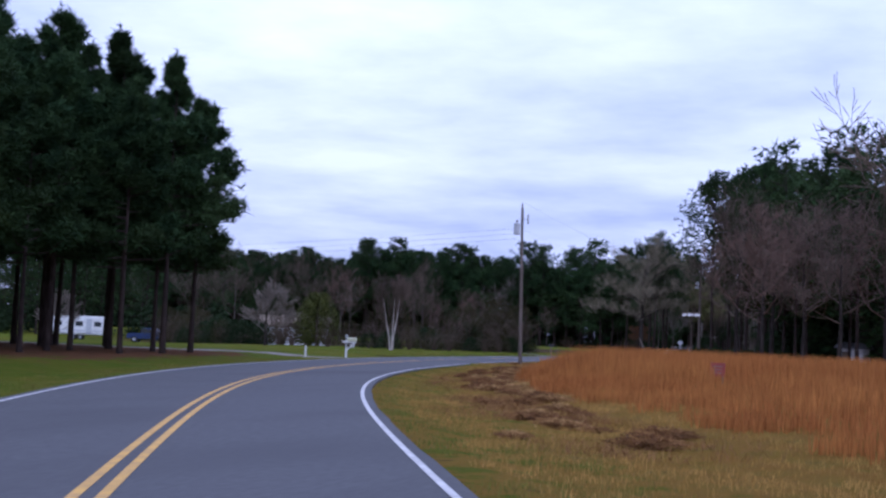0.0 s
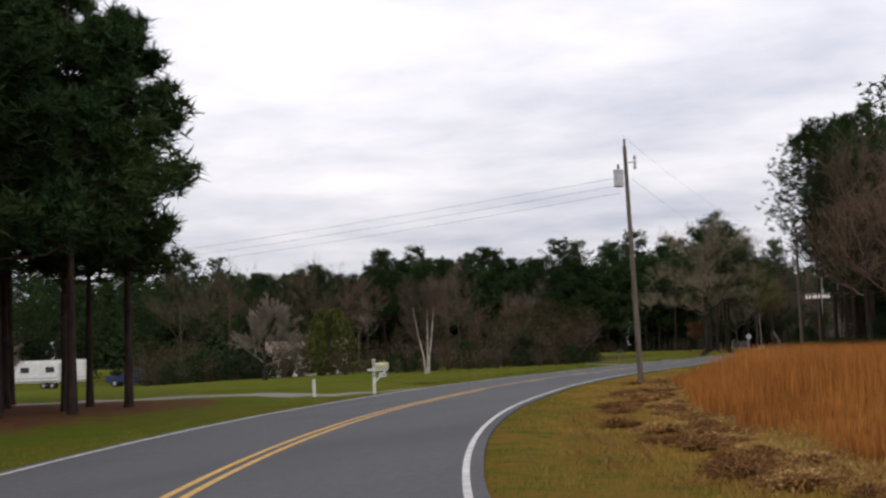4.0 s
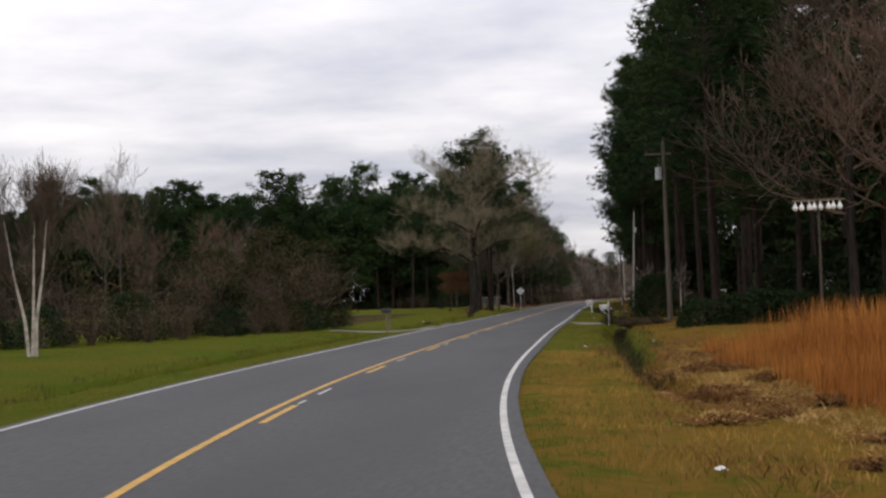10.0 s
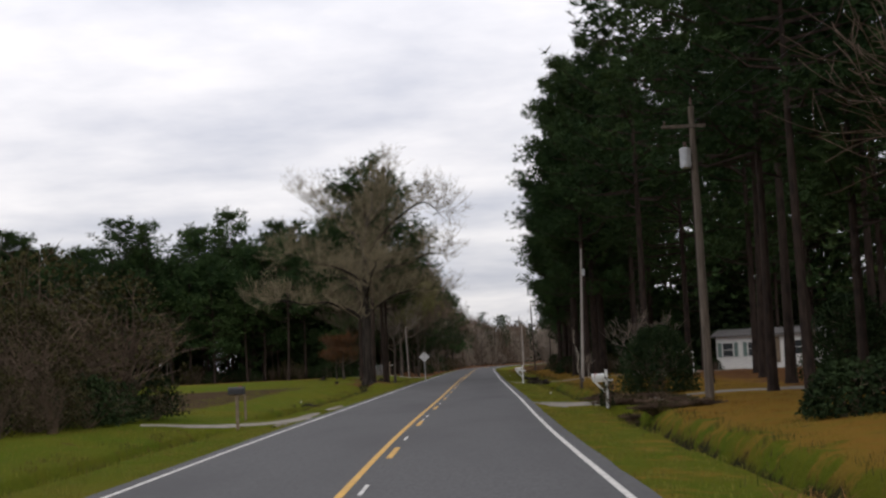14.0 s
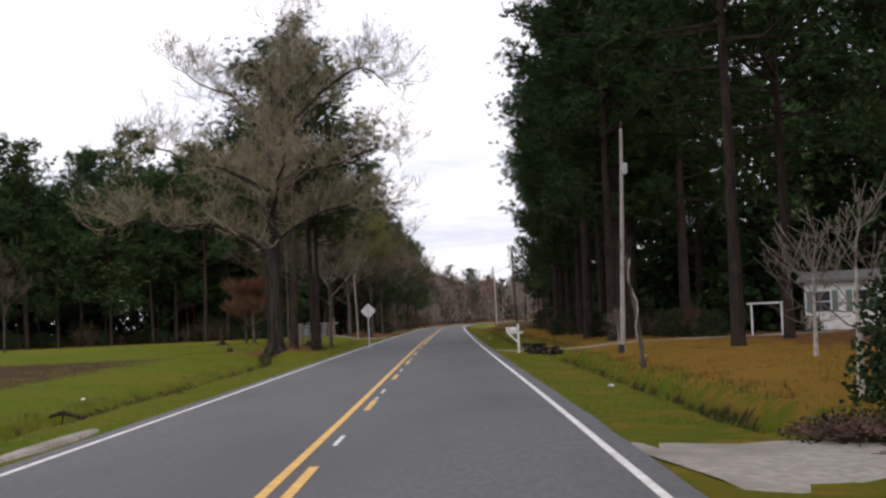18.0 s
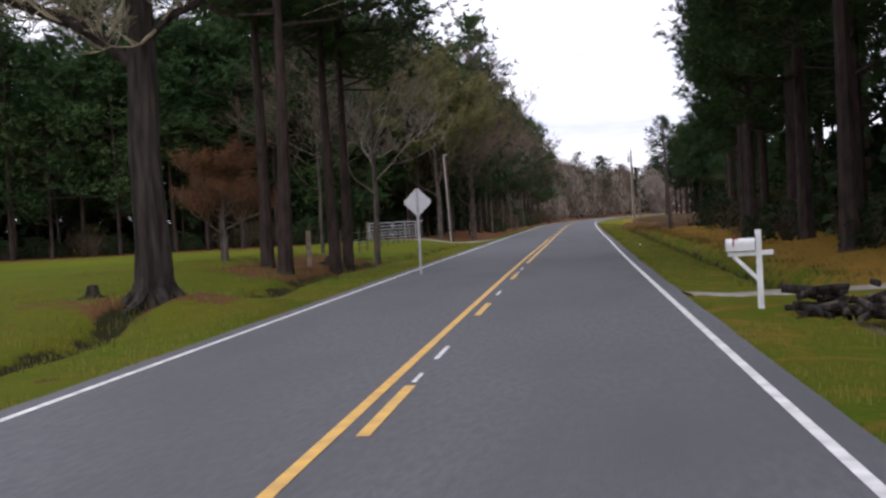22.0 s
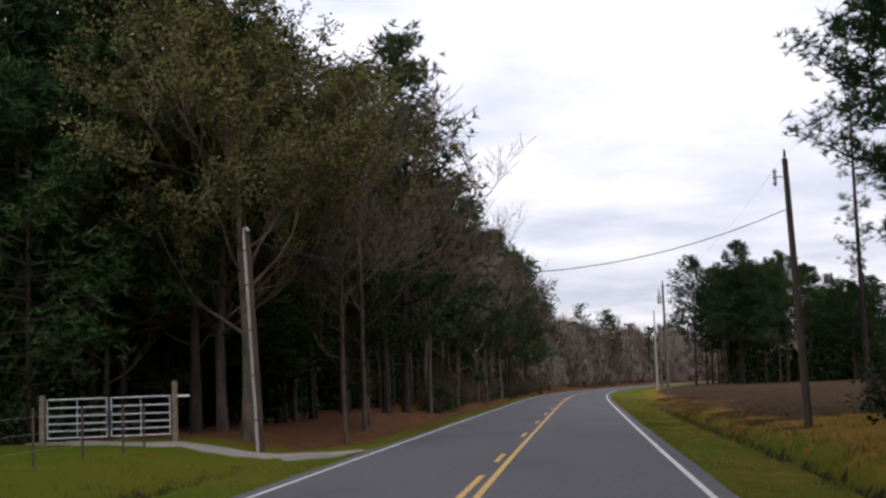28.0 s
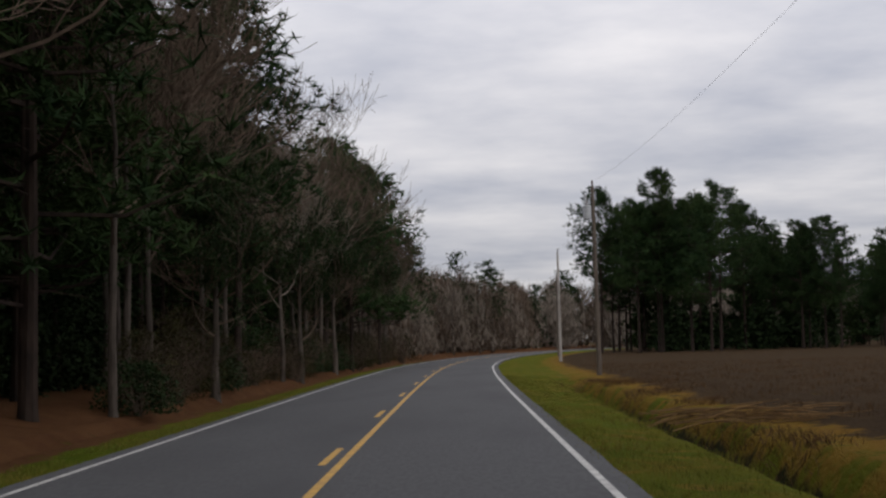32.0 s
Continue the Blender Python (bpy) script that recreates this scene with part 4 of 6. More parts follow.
# the grove in the bare field
random.seed(62)
for k in range(38):
    x, y = rnd(-17, 6.5), rnd(428, 470)
    put(random.choice(TALL), x, y, scale=rnd(0.66, 0.84) * (0.86 if x > 2 else 1))
for k in range(8):
    put(random.choice(TALL), rnd(10, 19), rnd(436, 450), scale=rnd(0.46, 0.55))
put(TALL[2], -19.5, 438, scale=0.74)
slim = make_pine("pine_tree", 47, 19.0, 0.22, 0.75, 520, "lone slim pine with short tufted limbs at the field edge", "tall pines beside the road", size=0.27, blades=15, wide=0.016, girth=0.9, loose=1.2)
slim.matrix_basis = pose(-19.4, 309.0, ground_z(-19.4, 309.0))
grove = [(random.choice(YOUNG), spot(rnd(-14, 24), rnd(450, 470), rnd(0.8, 1.3))) for _ in range(30)]
grove += [(random.choice(BACK), spot(rnd(24, 150), rnd(470, 500), rnd(0.55, 0.75))) for _ in range(40)]
join_stuff("field_grove", grove, [PINE_BARK, NEEDLES], "young pines under and beyond the grove in the field")

# -- the tall bare wood beside the yards on the bend --
BARE_BIG = [make_bare("bare_tree", 90 + k, h, 0.22, dict(BROAD, thin=0.014, forks=(2, 3, 3, 3, 3)), 4, "tall leafless dark-barked hardwood beside the field", DARK_BARK, tw, "hardwoods beside the field",
                      fork_at=0.28, limbs=7) for k, (h, tw) in enumerate(((15.0, TWIG), (13.0, RED_TWIG)))]
random.seed(63)
for x, y, k, sc in ((-16.5, 127, 0, 0.95), (-13.5, 121, 1, 0.9), (-10.5, 126, 0, 0.95), (-14.0, 133, 1, 1.05), (-7.0, 120, 0, 0.9), (-3.5, 127, 1, 1.1), (1.0, 118, 0, 0.85), (5.5, 124, 0, 1.0)):
    put(BARE_BIG[k], x, y, scale=sc)
for x, y, sc in ((-21.0, 142.5, 0.80), (-20.5, 151, 0.84), (-17.2, 139, 0.82), (-18.5, 146, 0.86), (-14.0, 143, 0.86), (-9.0, 141, 0.89), (-2.0, 140, 0.89), (-11.0, 136, 0.82), (-7, 135, 0.84), (-1, 133, 0.82), (5, 130, 0.84), (10, 126, 0.82)):
    put(random.choice(TALL), x, y, scale=sc)
# overhanging bare tree at the start of the bend
put(BARE_BIG[0], 2.4, 50.0, turn=40, scale=0.9)
# crooked hardwood leaning out of the wood edge
put(BARE_BIG[0], -44.6, 312.5, turn=120, scale=1.08)

# -- the great oak and the pines beside it --
# each limb: the height at which it leaves the trunk, its radius, and its bends
OAK_LIMBS = (
    (4.6, 0.15, ((-1.2, -0.3, 5.6), (-2.6, -0.6, 6.2), (-4.4, -0.8, 6.1), (-6.2, -1.2, 6.5), (-7.6, -1.0, 6.2))),
    (5.2, 0.11, ((1.0, 0.4, 5.9), (2.4, 0.6, 6.7), (3.9, 0.5, 7.0), (5.2, 0.2, 6.8))),
    (6.0, 0.13, ((-0.8, 1.4, 7.4), (-1.6, 3.0, 8.2), (-2.6, 4.6, 8.4), (-3.4, 6.0, 8.9))),
    (6.4, 0.12, ((0.6, -1.6, 7.6), (1.2, -3.2, 8.6), (1.5, -4.8, 8.9))),
    (7.4, 0.12, ((-1.6, -0.2, 8.6), (-3.2, 0.2, 9.1), (-4.8, 0.4, 9.9), (-6.0, 0.2, 10.0))),
    (8.0, 0.11, ((1.6, 0.5, 8.7), (3.4, 0.8, 9.0), (5.0, 0.6, 9.6), (6.2, 0.5, 9.5))),
    (9.2, 0.11, ((1.0, -0.4, 10.6), (2.4, -0.6, 12.0), (4.2, -0.7, 13.2), (5.2, -0.5, 13.1), (5.9, -0.4, 12.3))),
    (9.6, 0.10, ((-0.6, 0.6, 11.2), (-1.8, 1.0, 12.6), (-3.4, 1.2, 13.2), (-4.6, 1.4, 14.1))),
    (10.8, 0.08, ((0.6, 1.2, 12.4), (1.4, 2.6, 13.6), (1.8, 3.4, 14.4))),
    (11.4, 0.08, ((0.8, -0.2, 13.2), (1.0, -0.2, 14.6), (1.8, -0.1, 15.8))))
GNARLED = dict(lift=0.16, wander=0.30, taper=0.5, forks=(2, 3, 3, 3), open=0.72, shrink=0.68, thin=0.007)


def great_oak(x, y):
    """A flared trunk that breaks into long bending limbs, each hung with crooked twigs."""
    random.seed(107)
    ob = root("oak_tree", x, y, ground_z(x, y), 0, "huge spreading leafless oak with a flared dark trunk", "tree")
    stem = [Vector(p) for p in ((0, 0, -0.3), (0, 0, 0.25), (0.02, 0, 1.2), (-0.05, 0, 3.0), (0.03, 0, 4.8), (0.0, 0.05, 6.6), (0.12, 0, 8.6), (0.05, 0, 10.2), (0.3, 0.1, 11.8), (0.2, 0.1, 13.4))]
    t = Soup()
    t.tube(stem, [0.58, 0.42, 0.35, 0.31, 0.29, 0.26, 0.20, 0.15, 0.10, 0.05], 11)
    part("trunk", t, DARK_BARK, ob)
    for z, r, bends in OAK_LIMBS:
        k = next(i for i in range(len(stem) - 1) if stem[i + 1].z > z)
        at = stem[k].lerp(stem[k + 1], (z - stem[k].z) / (stem[k + 1].z - stem[k].z))
        rough = [at] + [Vector(b) for b in bends]
        pts = []
        for a, b in zip(rough, rough[1:]):
            pts += [a, a.lerp(b, 0.5) + Vector((rnd(-1, 1), rnd(-1, 1), rnd(-0.6, 1))) * 0.16]
        pts.append(rough[-1])
        n = len(pts) - 1
        limb, twigs = Soup(), Soup()
        radii = [r * (1 - 0.85 * i / n) for i in range(n + 1)]
        limb.tube(pts, radii, 7)
        for i in range(1, n + 1):
            way = (pts[i] - pts[i - 1]).normalized()
            for _ in range(4 if i > 1 else 2):
                out = Vector((rnd(-1, 1), rnd(-1, 1), rnd(-0.5, 1))).normalized()
                branch(twigs, pts[i - 1].lerp(pts[i], rnd(0, 1)), (way * 0.5 + out).normalized(), rnd(0.7, 1.45) * (0.75 + 0.35 * i / n), max(0.018, radii[i] * 0.45), 3, GNARLED)
        branch(twigs, pts[-1], way, 1.0, radii[-1], 3, GNARLED)
        lo = part("limb", limb, DARK_BARK if r > 0.105 else GREY_BARK, ob)
        part("twig_spray", twigs, OAK_TWIG, lo)
    return ob


oak = great_oak(-40.3, 202.3)
random.seed(163)
for k in range(7):
    a = k * 0.9 + rnd(-0.2, 0.2)
    s = Soup()
    c, sn = math.cos(a), math.sin(a)
    s.tube([Vector((0.16 * c, 0.16 * sn, 0.75)), Vector((0.34 * c, 0.34 * sn, 0.28)), Vector((0.62 * c, 0.62 * sn, 0.06)), Vector((1.05 * c, 1.05 * sn, -0.08))],
           [0.14, 0.16, 0.11, 0.05], 7)
    part("root", s, DARK_BARK, oak)
random.seed(64)
ROADSIDE = [make_pine("pine_tree", 110 + k, h, b, sp, n, lab, "trunks behind the diamond sign", size=0.36, blades=15, wide=0.020, sparse=0.0, girth=1.3, loose=1.5)
            for k, (h, b, sp, n, lab) in enumerate(((18.5, 0.42, 4.0, 2500, "slim pine with a pale grey trunk behind a road sign"),
                                                    (17.0, 0.46, 3.9, 2200, "dark-barked pine with a thin crown near the road")))]
put(ROADSIDE[0], -41.6, 219.0, turn=10)
put(ROADSIDE[1], -42.8, 221.5, turn=100)
put(ROADSIDE[1], -41.0, 224.3, turn=220, scale=1.0)
put(ROADSIDE[0], -41.1, 227.2, turn=300, scale=0.9)
rust = LEAFY[2]
put(rust, -44.6, 222.8, scale=0.62)
put(rust, -45.6, 226.0, scale=0.6)
small = make_bare("small_tree", 120, 9.5, 0.13, dict(BROAD, thin=0.009, forks=(2, 2, 3, 3)), 4, "crooked leafless tree with pale lichen-grey twigs", GREY_BARK, PALE_TWIG, "", 0.3, 7)
put(small, -40.75, 231.9)
put(LEAFY[0], -43.8, 279.8, scale=1.2)
put(LEAFY[0], -46.0, 284.5, scale=1.2)
put(WOOD_BARE[0], -44.8, 240.5, scale=0.66)
put(LEAFY[1], -43.0, 376.0, scale=1.0)
put(WOOD_BARE[0], -41.9, 286.0, scale=0.7)
put(WOOD_BARE[2], -43.4, 299.0, scale=0.85)
put(WOOD_BARE[2], -42.4, 293.0, scale=0.75)
put(WOOD_PINES[3], -44.2, 316.5, scale=1.1)
put(WOOD_BARE[2], -45.8, 331.0, scale=0.95)
put(LEAFY[1], -42.8, 296.0, scale=0.8)
put(WOOD_BARE[0], -61.0, 225.0, scale=0.4)
for p in (small, ROADSIDE[0], ROADSIDE[1]):
    drop(p)

# -- garden trees on the lawn inside the bend --
ROUND = dict(lift=0.30, wander=0.07, taper=0.6, forks=(3, 4, 4, 3, 3), open=0.40, shrink=0.62, thin=0.014)
round_tree = make_bare("round_tree", 131, 5.6, 0.15, ROUND, 4, "rounded leafless lawn tree with a low fork", DARK_BARK, PALE_TWIG, "", 0.16, 12)
round_tree.matrix_basis = pose(-55.7, 110.0, ground_z(-55.7, 110.0), 0, 0, 20)
put(round_tree, -70, 99, scale=0.75)
birch = root("birch_tree", -45.6, 115.0, ground_z(-45.6, 115.0), 0, "leafless birch with two slim forked white stems", "tree")
random.seed(140)
for k, (lx, ly) in enumerate(((-0.22, 0.02), (0.0, 0.1), (0.15, -0.05))):
    t = Soup()
    pts = [Vector((0.12 * (k - 1), 0, -0.2)), Vector((lx * 1.2, ly, 1.2)), Vector((lx * 3.0, ly * 2, 2.8)), Vector((lx * 4.4, ly * 3, 4.6))]
    t.tube(pts, [0.075, 0.06, 0.042, 0.026], 8)
    part("stem", t, PALE_BARK, birch)
    w = Soup()
    for _ in range(16):
        i = random.choice((2, 3, 3))
        branch(w, pts[i - 1].lerp(pts[i], rnd(0.3, 1)), Vector((lx * 2 + rnd(-0.5, 0.5), rnd(-0.5, 0.5), 1)).normalized(), 1.15, 0.018, 3, dict(UPRIGHT, thin=0.005))
    part("twig_spray", w, TWIG, birch)

# -- the thicket along the lawn's far side --
THICKET = [shrub("shrub", 150, 2.2, 1.9, 2.2, 1700, LEAF_DARK, "dark evergreen shrub in the thicket behind the lawn", 0.16, 30, TWIG, "thicket shrubs"),
           shrub("shrub", 151, 2.3, 2.0, 3.0, 900, LEAF_DULL, "olive-brown shrub in the thicket behind the lawn", 0.12, 60, TWIG, "thicket shrubs"),
           shrub("shrub", 152, 2.0, 2.0, 3.6, 1300, LEAF_DULL, "tall olive-brown shrub in the thicket behind the lawn", 0.12, 80, TWIG, "thicket shrubs")]
random.seed(65)
EDGE = ((-42.0, 149.0), (-43.6, 138.0), (-45.6, 129.0), (-50.5, 122.5), (-58.0, 122.0), (-68.0, 126.0), (-77.0, 131.0), (-84.0, 150.0), (-88.0, 162.0))
for (x0, y0), (x1, y1) in zip(EDGE, EDGE[1:]):
    n = int(math.hypot(x1 - x0, y1 - y0) / 2.6)
    for k in range(n):
        f = k / n
        x, y = x0 + (x1 - x0) * f, y0 + (y1 - y0) * f
        put(THICKET[0 if random.random() < 0.6 else 1], x - rnd(0.5, 1.5), y + rnd(0.3, 1.4), scale=rnd(0.55, 0.85))
        put(random.choice(THICKET), x - rnd(3, 5), y + rnd(2.5, 5), scale=rnd(0.8, 1.25))
for x, y, k, sc in ((-43.8, 149.0, 2, 1.35), (-45.5, 146.0, 2, 1.5), (-47.5, 141.5, 2, 1.25), (-46.5, 152.5, 1, 1.4), (-44.6, 142.8, 2, 1.05)):
    put(THICKET[k], x, y, scale=sc)
for x, y, k, sc in ((-49, 136, 3, 0.5), (-52, 140, 0, 0.6), (-60, 136, 3, 0.75), (-66, 140, 0, 0.65), (-75, 140, 0, 0.7), (-84, 146, 2, 0.65), (-50, 150, 3, 0.6), (-56, 148, 2, 0.5)):
    put(WOOD_BARE[k], x, y, scale=sc)
random.seed(67)
for k in range(44):
    y = 322 + k * 2.3
    put(THICKET[random.choice((0, 1, 1, 2))], place_at(y, -7.0 - rnd(0, 1.6)), y, scale=rnd(0.45, 0.95))
brush = [(random.choice(THICKET[:2]), spot(-51 - k * 1.9, 276.5 + rnd(0, 3.0), rnd(0.5, 1.0))) for k in range(60)]
brush += [(random.choice(THICKET[:2]), spot(place_at(205 + k * 3, rnd(12, 15)), 205 + k * 3, rnd(0.4, 0.7))) for k in range(28)]
join_stuff("undergrowth", brush, [TWIG, LEAF_DULL, LEAF_DARK], "low brown and dark green undergrowth along the wood edges", "undergrowth")
bush = shrub("bush", 160, 2.5, 2.4, 5.0, 6500, LEAF_YELLOW, "large rounded yellow-green evergreen bush on the lawn", 0.17, 30, TWIG, hollow=0.15)
bush.matrix_basis = pose(-57.6, 125.0, ground_z(-57.6, 125.0))

# -- low dead brush between the verge and the tall grass --
BRUSH = [shrub("brush_clump", 155 + k, 1.0, 0.8, 0.26, n, lf, "low clump of dead brown brush on the verge", 0.06, 150, tw, "brush clumps on the verge")
         for k, (n, lf, tw) in enumerate(((260, LEAF_RUST, WEEDS), (220, PALE_STRAW, WEEDS), (240, LEAF_RUST, WEEDS), (300, LEAF_DULL, RED_TWIG)))]
random.seed(68)
for k in range(84):
    y = 22 + k * 1.05
    put(BRUSH[k % 3], place_at(y, random.gauss(7.6, 0.8)), y + rnd(-0.5, 0.5), scale=rnd(0.4, 0.85))
for k in range(26):
    y = rnd(144.5, 156)
    put(BRUSH[3], -25.6 + rnd(-0.7, 1.6) + (146 - y) * 0.03, y, scale=rnd(0.6, 1.15))
for p in BRUSH:
    drop(p)

# -- shrubs in the yards on the east side --
yard = [shrub("shrub", 170, 1.7, 1.2, 1.3, 2600, LEAF_DARK, "clipped dark evergreen hedge bush in the yard", 0.13, 20, TWIG, "hedge of the yard"),
        shrub("bush", 171, 2.0, 1.9, 2.7, 9000, LEAF_DARK, "big dark glossy evergreen bush beside a mailbox", 0.11, 30, TWIG),
        shrub("bush", 172, 1.8, 1.6, 1.55, 300, LEAF_RUST, "rounded reddish leafless bush in the yard", 0.08, 260, RED_TWIG),
        shrub("bush", 173, 1.3, 1.2, 1.3, 700, LEAF_DARK, "low dark bush at the pines' foot", 0.12, 50, TWIG)]
random.seed(66)
for k in range(7):
    put(yard[0], -22.4 + k * 1.5, 132.6 + k * 0.7, scale=rnd(0.9, 1.2))
put(yard[1], -23.9, 157.4, scale=0.92)
put(yard[1], -16.2, 156.2, scale=1.2)
put(yard[1], -13.2, 157.5, scale=1.25)
put(yard[2], -20.0, 208.6, scale=1.05)
for x, y, sc in ((-23.5, 218, 1.0), (-24.2, 232, 1.2), (-23.0, 247, 1.1), (-24.0, 262, 1.3), (-23.8, 278, 1.4), (-22, 288, 1.6), (-25.0, 240, 0.8), (-14.5, 205.0, 0.6)):
    put(yard[3], x, y, scale=sc)
dogwood = make_bare("small_tree", 180, 4.0, 0.075, dict(BROAD, thin=0.010, open=0.6, forks=(2, 2, 2, 2)), 3, "small crooked leafless dogwood in the yard", PALE_BARK, PALE_TWIG, "", 0.25, 7)
put(dogwood, -21.6, 175.5, scale=0.85)
put(dogwood, -24.0, 203.8, scale=0.4)
put(dogwood, -24.3, 161.6, scale=0.86)
for p in (*TALL, *FINE, *MASS, *YOUNG, *BACK, *FAR_BARE, *WOOD_PINES, *WOOD_BARE, *LEAFY, *BARE_BIG, *THICKET, *yard, dogwood):
    drop(p)
snag = root("snag", -25.84, 179.2, ground_z(-25.84, 179.2), 0, "dead leaning sapling trunk wrapped in vine", "tree")
s = Soup()
s.tube([Vector(p) for p in ((0, 0, -0.2), (-0.05, 0, 0.5), (-0.12, 0, 1.3), (-0.28, 0.05, 2.3), (-0.40, 0.05, 3.4))], [0.105, 0.07, 0.05, 0.04, 0.02], 8)
part("trunk", s, GREY_BARK, snag)
s = Soup()
random.seed(187)
for k in range(6):
    z = rnd(2.2, 3.4)
    branch(s, Vector((-0.12 - (z - 1.3) * 0.133, 0.05, z)), Vector((rnd(-0.7, 0.6), rnd(-0.6, 0.6), 1)).normalized(), rnd(0.3, 0.5), 0.009, 2, dict(UPRIGHT, thin=0.004))
part("twig_spray", s, TWIG, snag)
s = Soup()
for k in range(9):
    z = 0.3 + 0.33 * k
    a = k * 1.3
    s.tube([Vector((-0.1 * z + math.cos(a) * 0.08, math.sin(a) * 0.08, z)), Vector((-0.1 * z - 0.05 + math.cos(a + 1.3) * 0.09, math.sin(a + 1.3) * 0.09, z + 0.33))], [0.025, 0.025], 5)
part("vine", s, PALE_BARK, snag)


# ---- drives, poles and roadside things ----
def strip(name, pts, width, mat, label, category="driveway", lift=0.02):
    """A surfaced track laid on the ground along a line."""
    s = Soup()
    line = []
    for (x0, y0), (x1, y1) in zip(pts, pts[1:]):
        n = max(2, int(math.hypot(x1 - x0, y1 - y0) / 0.8))
        line += [Vector((x0 + (x1 - x0) * k / n, y0 + (y1 - y0) * k / n, 0)) for k in range(n)]
    line.append(Vector((*pts[-1], 0)))
    for k, p in enumerate(line):
        a = line[min(k + 1, len(line) - 1)] - line[max(k - 1, 0)]
        side = Vector((-a.y, a.x, 0)).normalized()
        w = (width if not callable(width) else width(k / len(line))) * (1 + 0.12 * noise.noise(p * 0.8))
        for f, e in ((-1, 0.10), (-0.5, 0.0), (0, -0.01), (0.5, 0.0), (1, 0.10)):
            q = p + side * (w / 2 * f)
            s.v.append((q.x, q.y, max(ground_z(q.x, q.y), ground_z(p.x, p.y)) + lift - e))
    for k in range(len(line) - 1):
        for j in range(4):
            a = k * 5 + j
            s.f.append((a, a + 1, a + 6, a + 5))
    return tagged(part(name, s, mat), label, category, kind="structure")


strip("drive", ((place_at(83.2, -3.9), 83.4), (-36.4, 80.2), (-39.0, 76.6), (-46.0, 70.6), (-60.0, 69.0), (-75.0, 78.0), (-95.0, 112.0)),
      lambda f: 4.0 - 6 * f if f < 0.3 else 2.2, CONCRETE, "pale gravel drive across the lawn")
strip("drive", ((place_at(152.8, 3.9), 152.8), (-26.5, 153.2), (-20.0, 153.5), (-8.0, 152.0), (6.0, 154.0)), lambda f: 8.0 - 42 * f if f < 0.125 else 2.75, CONCRETE,
      "pale gravel drive into a wooded yard")
strip("drive", ((place_at(148.0, -4.1), 148.0), (-39.0, 147.0), (-42.2, 146.2)), lambda f: 3.4 - 2.4 * f, CONCRETE, "pale gravel track into the grass")
for y0, y1, w in ((142.5, 153.0, 0.9), (155.0, 160.5, 0.65)):
    strip("shoulder", [(place_at(y0 + (y1 - y0) * f, -3.95 - w / 2), y0 + (y1 - y0) * f) for f in (0, 0.25, 0.5, 0.75, 1.0)], lambda f, w=w: w * (0.25 + 3 * f * (1 - f)), CONCRETE,
          "pale gravel patch on the road shoulder", "shoulder", 0.045)
strip("drive", ((place_at(202.5, 3.9), 202.5), (-27.0, 203.0), (-18.0, 204.0), (-4.0, 207.5)), 1.9, CONCRETE, "narrow pale concrete drive across the lawn")
strip("drive", ((place_at(273.5, -3.9), 273.5), (-43.0, 274.6), (-46.8, 275.6), (-50.0, 279.0)), lambda f: 5.0 - 5 * f if f < 0.4 else 3.0, CONCRETE, "pale sandy track to a field gate")


def insulator(parent, x, y, z, r=0.05, h=0.16):
    s = Soup()
    s.tube([Vector((x, y, z + h * f)) for f in (0, 0.15, 0.3, 0.45, 0.6, 0.8, 1.0)], [r * 0.5, r * 0.5, r, r * 0.55, r * 0.95, r * 0.5, r * 0.4], 10)
    return part("insulator", s, CERAMIC, parent, "brown glazed insulator")


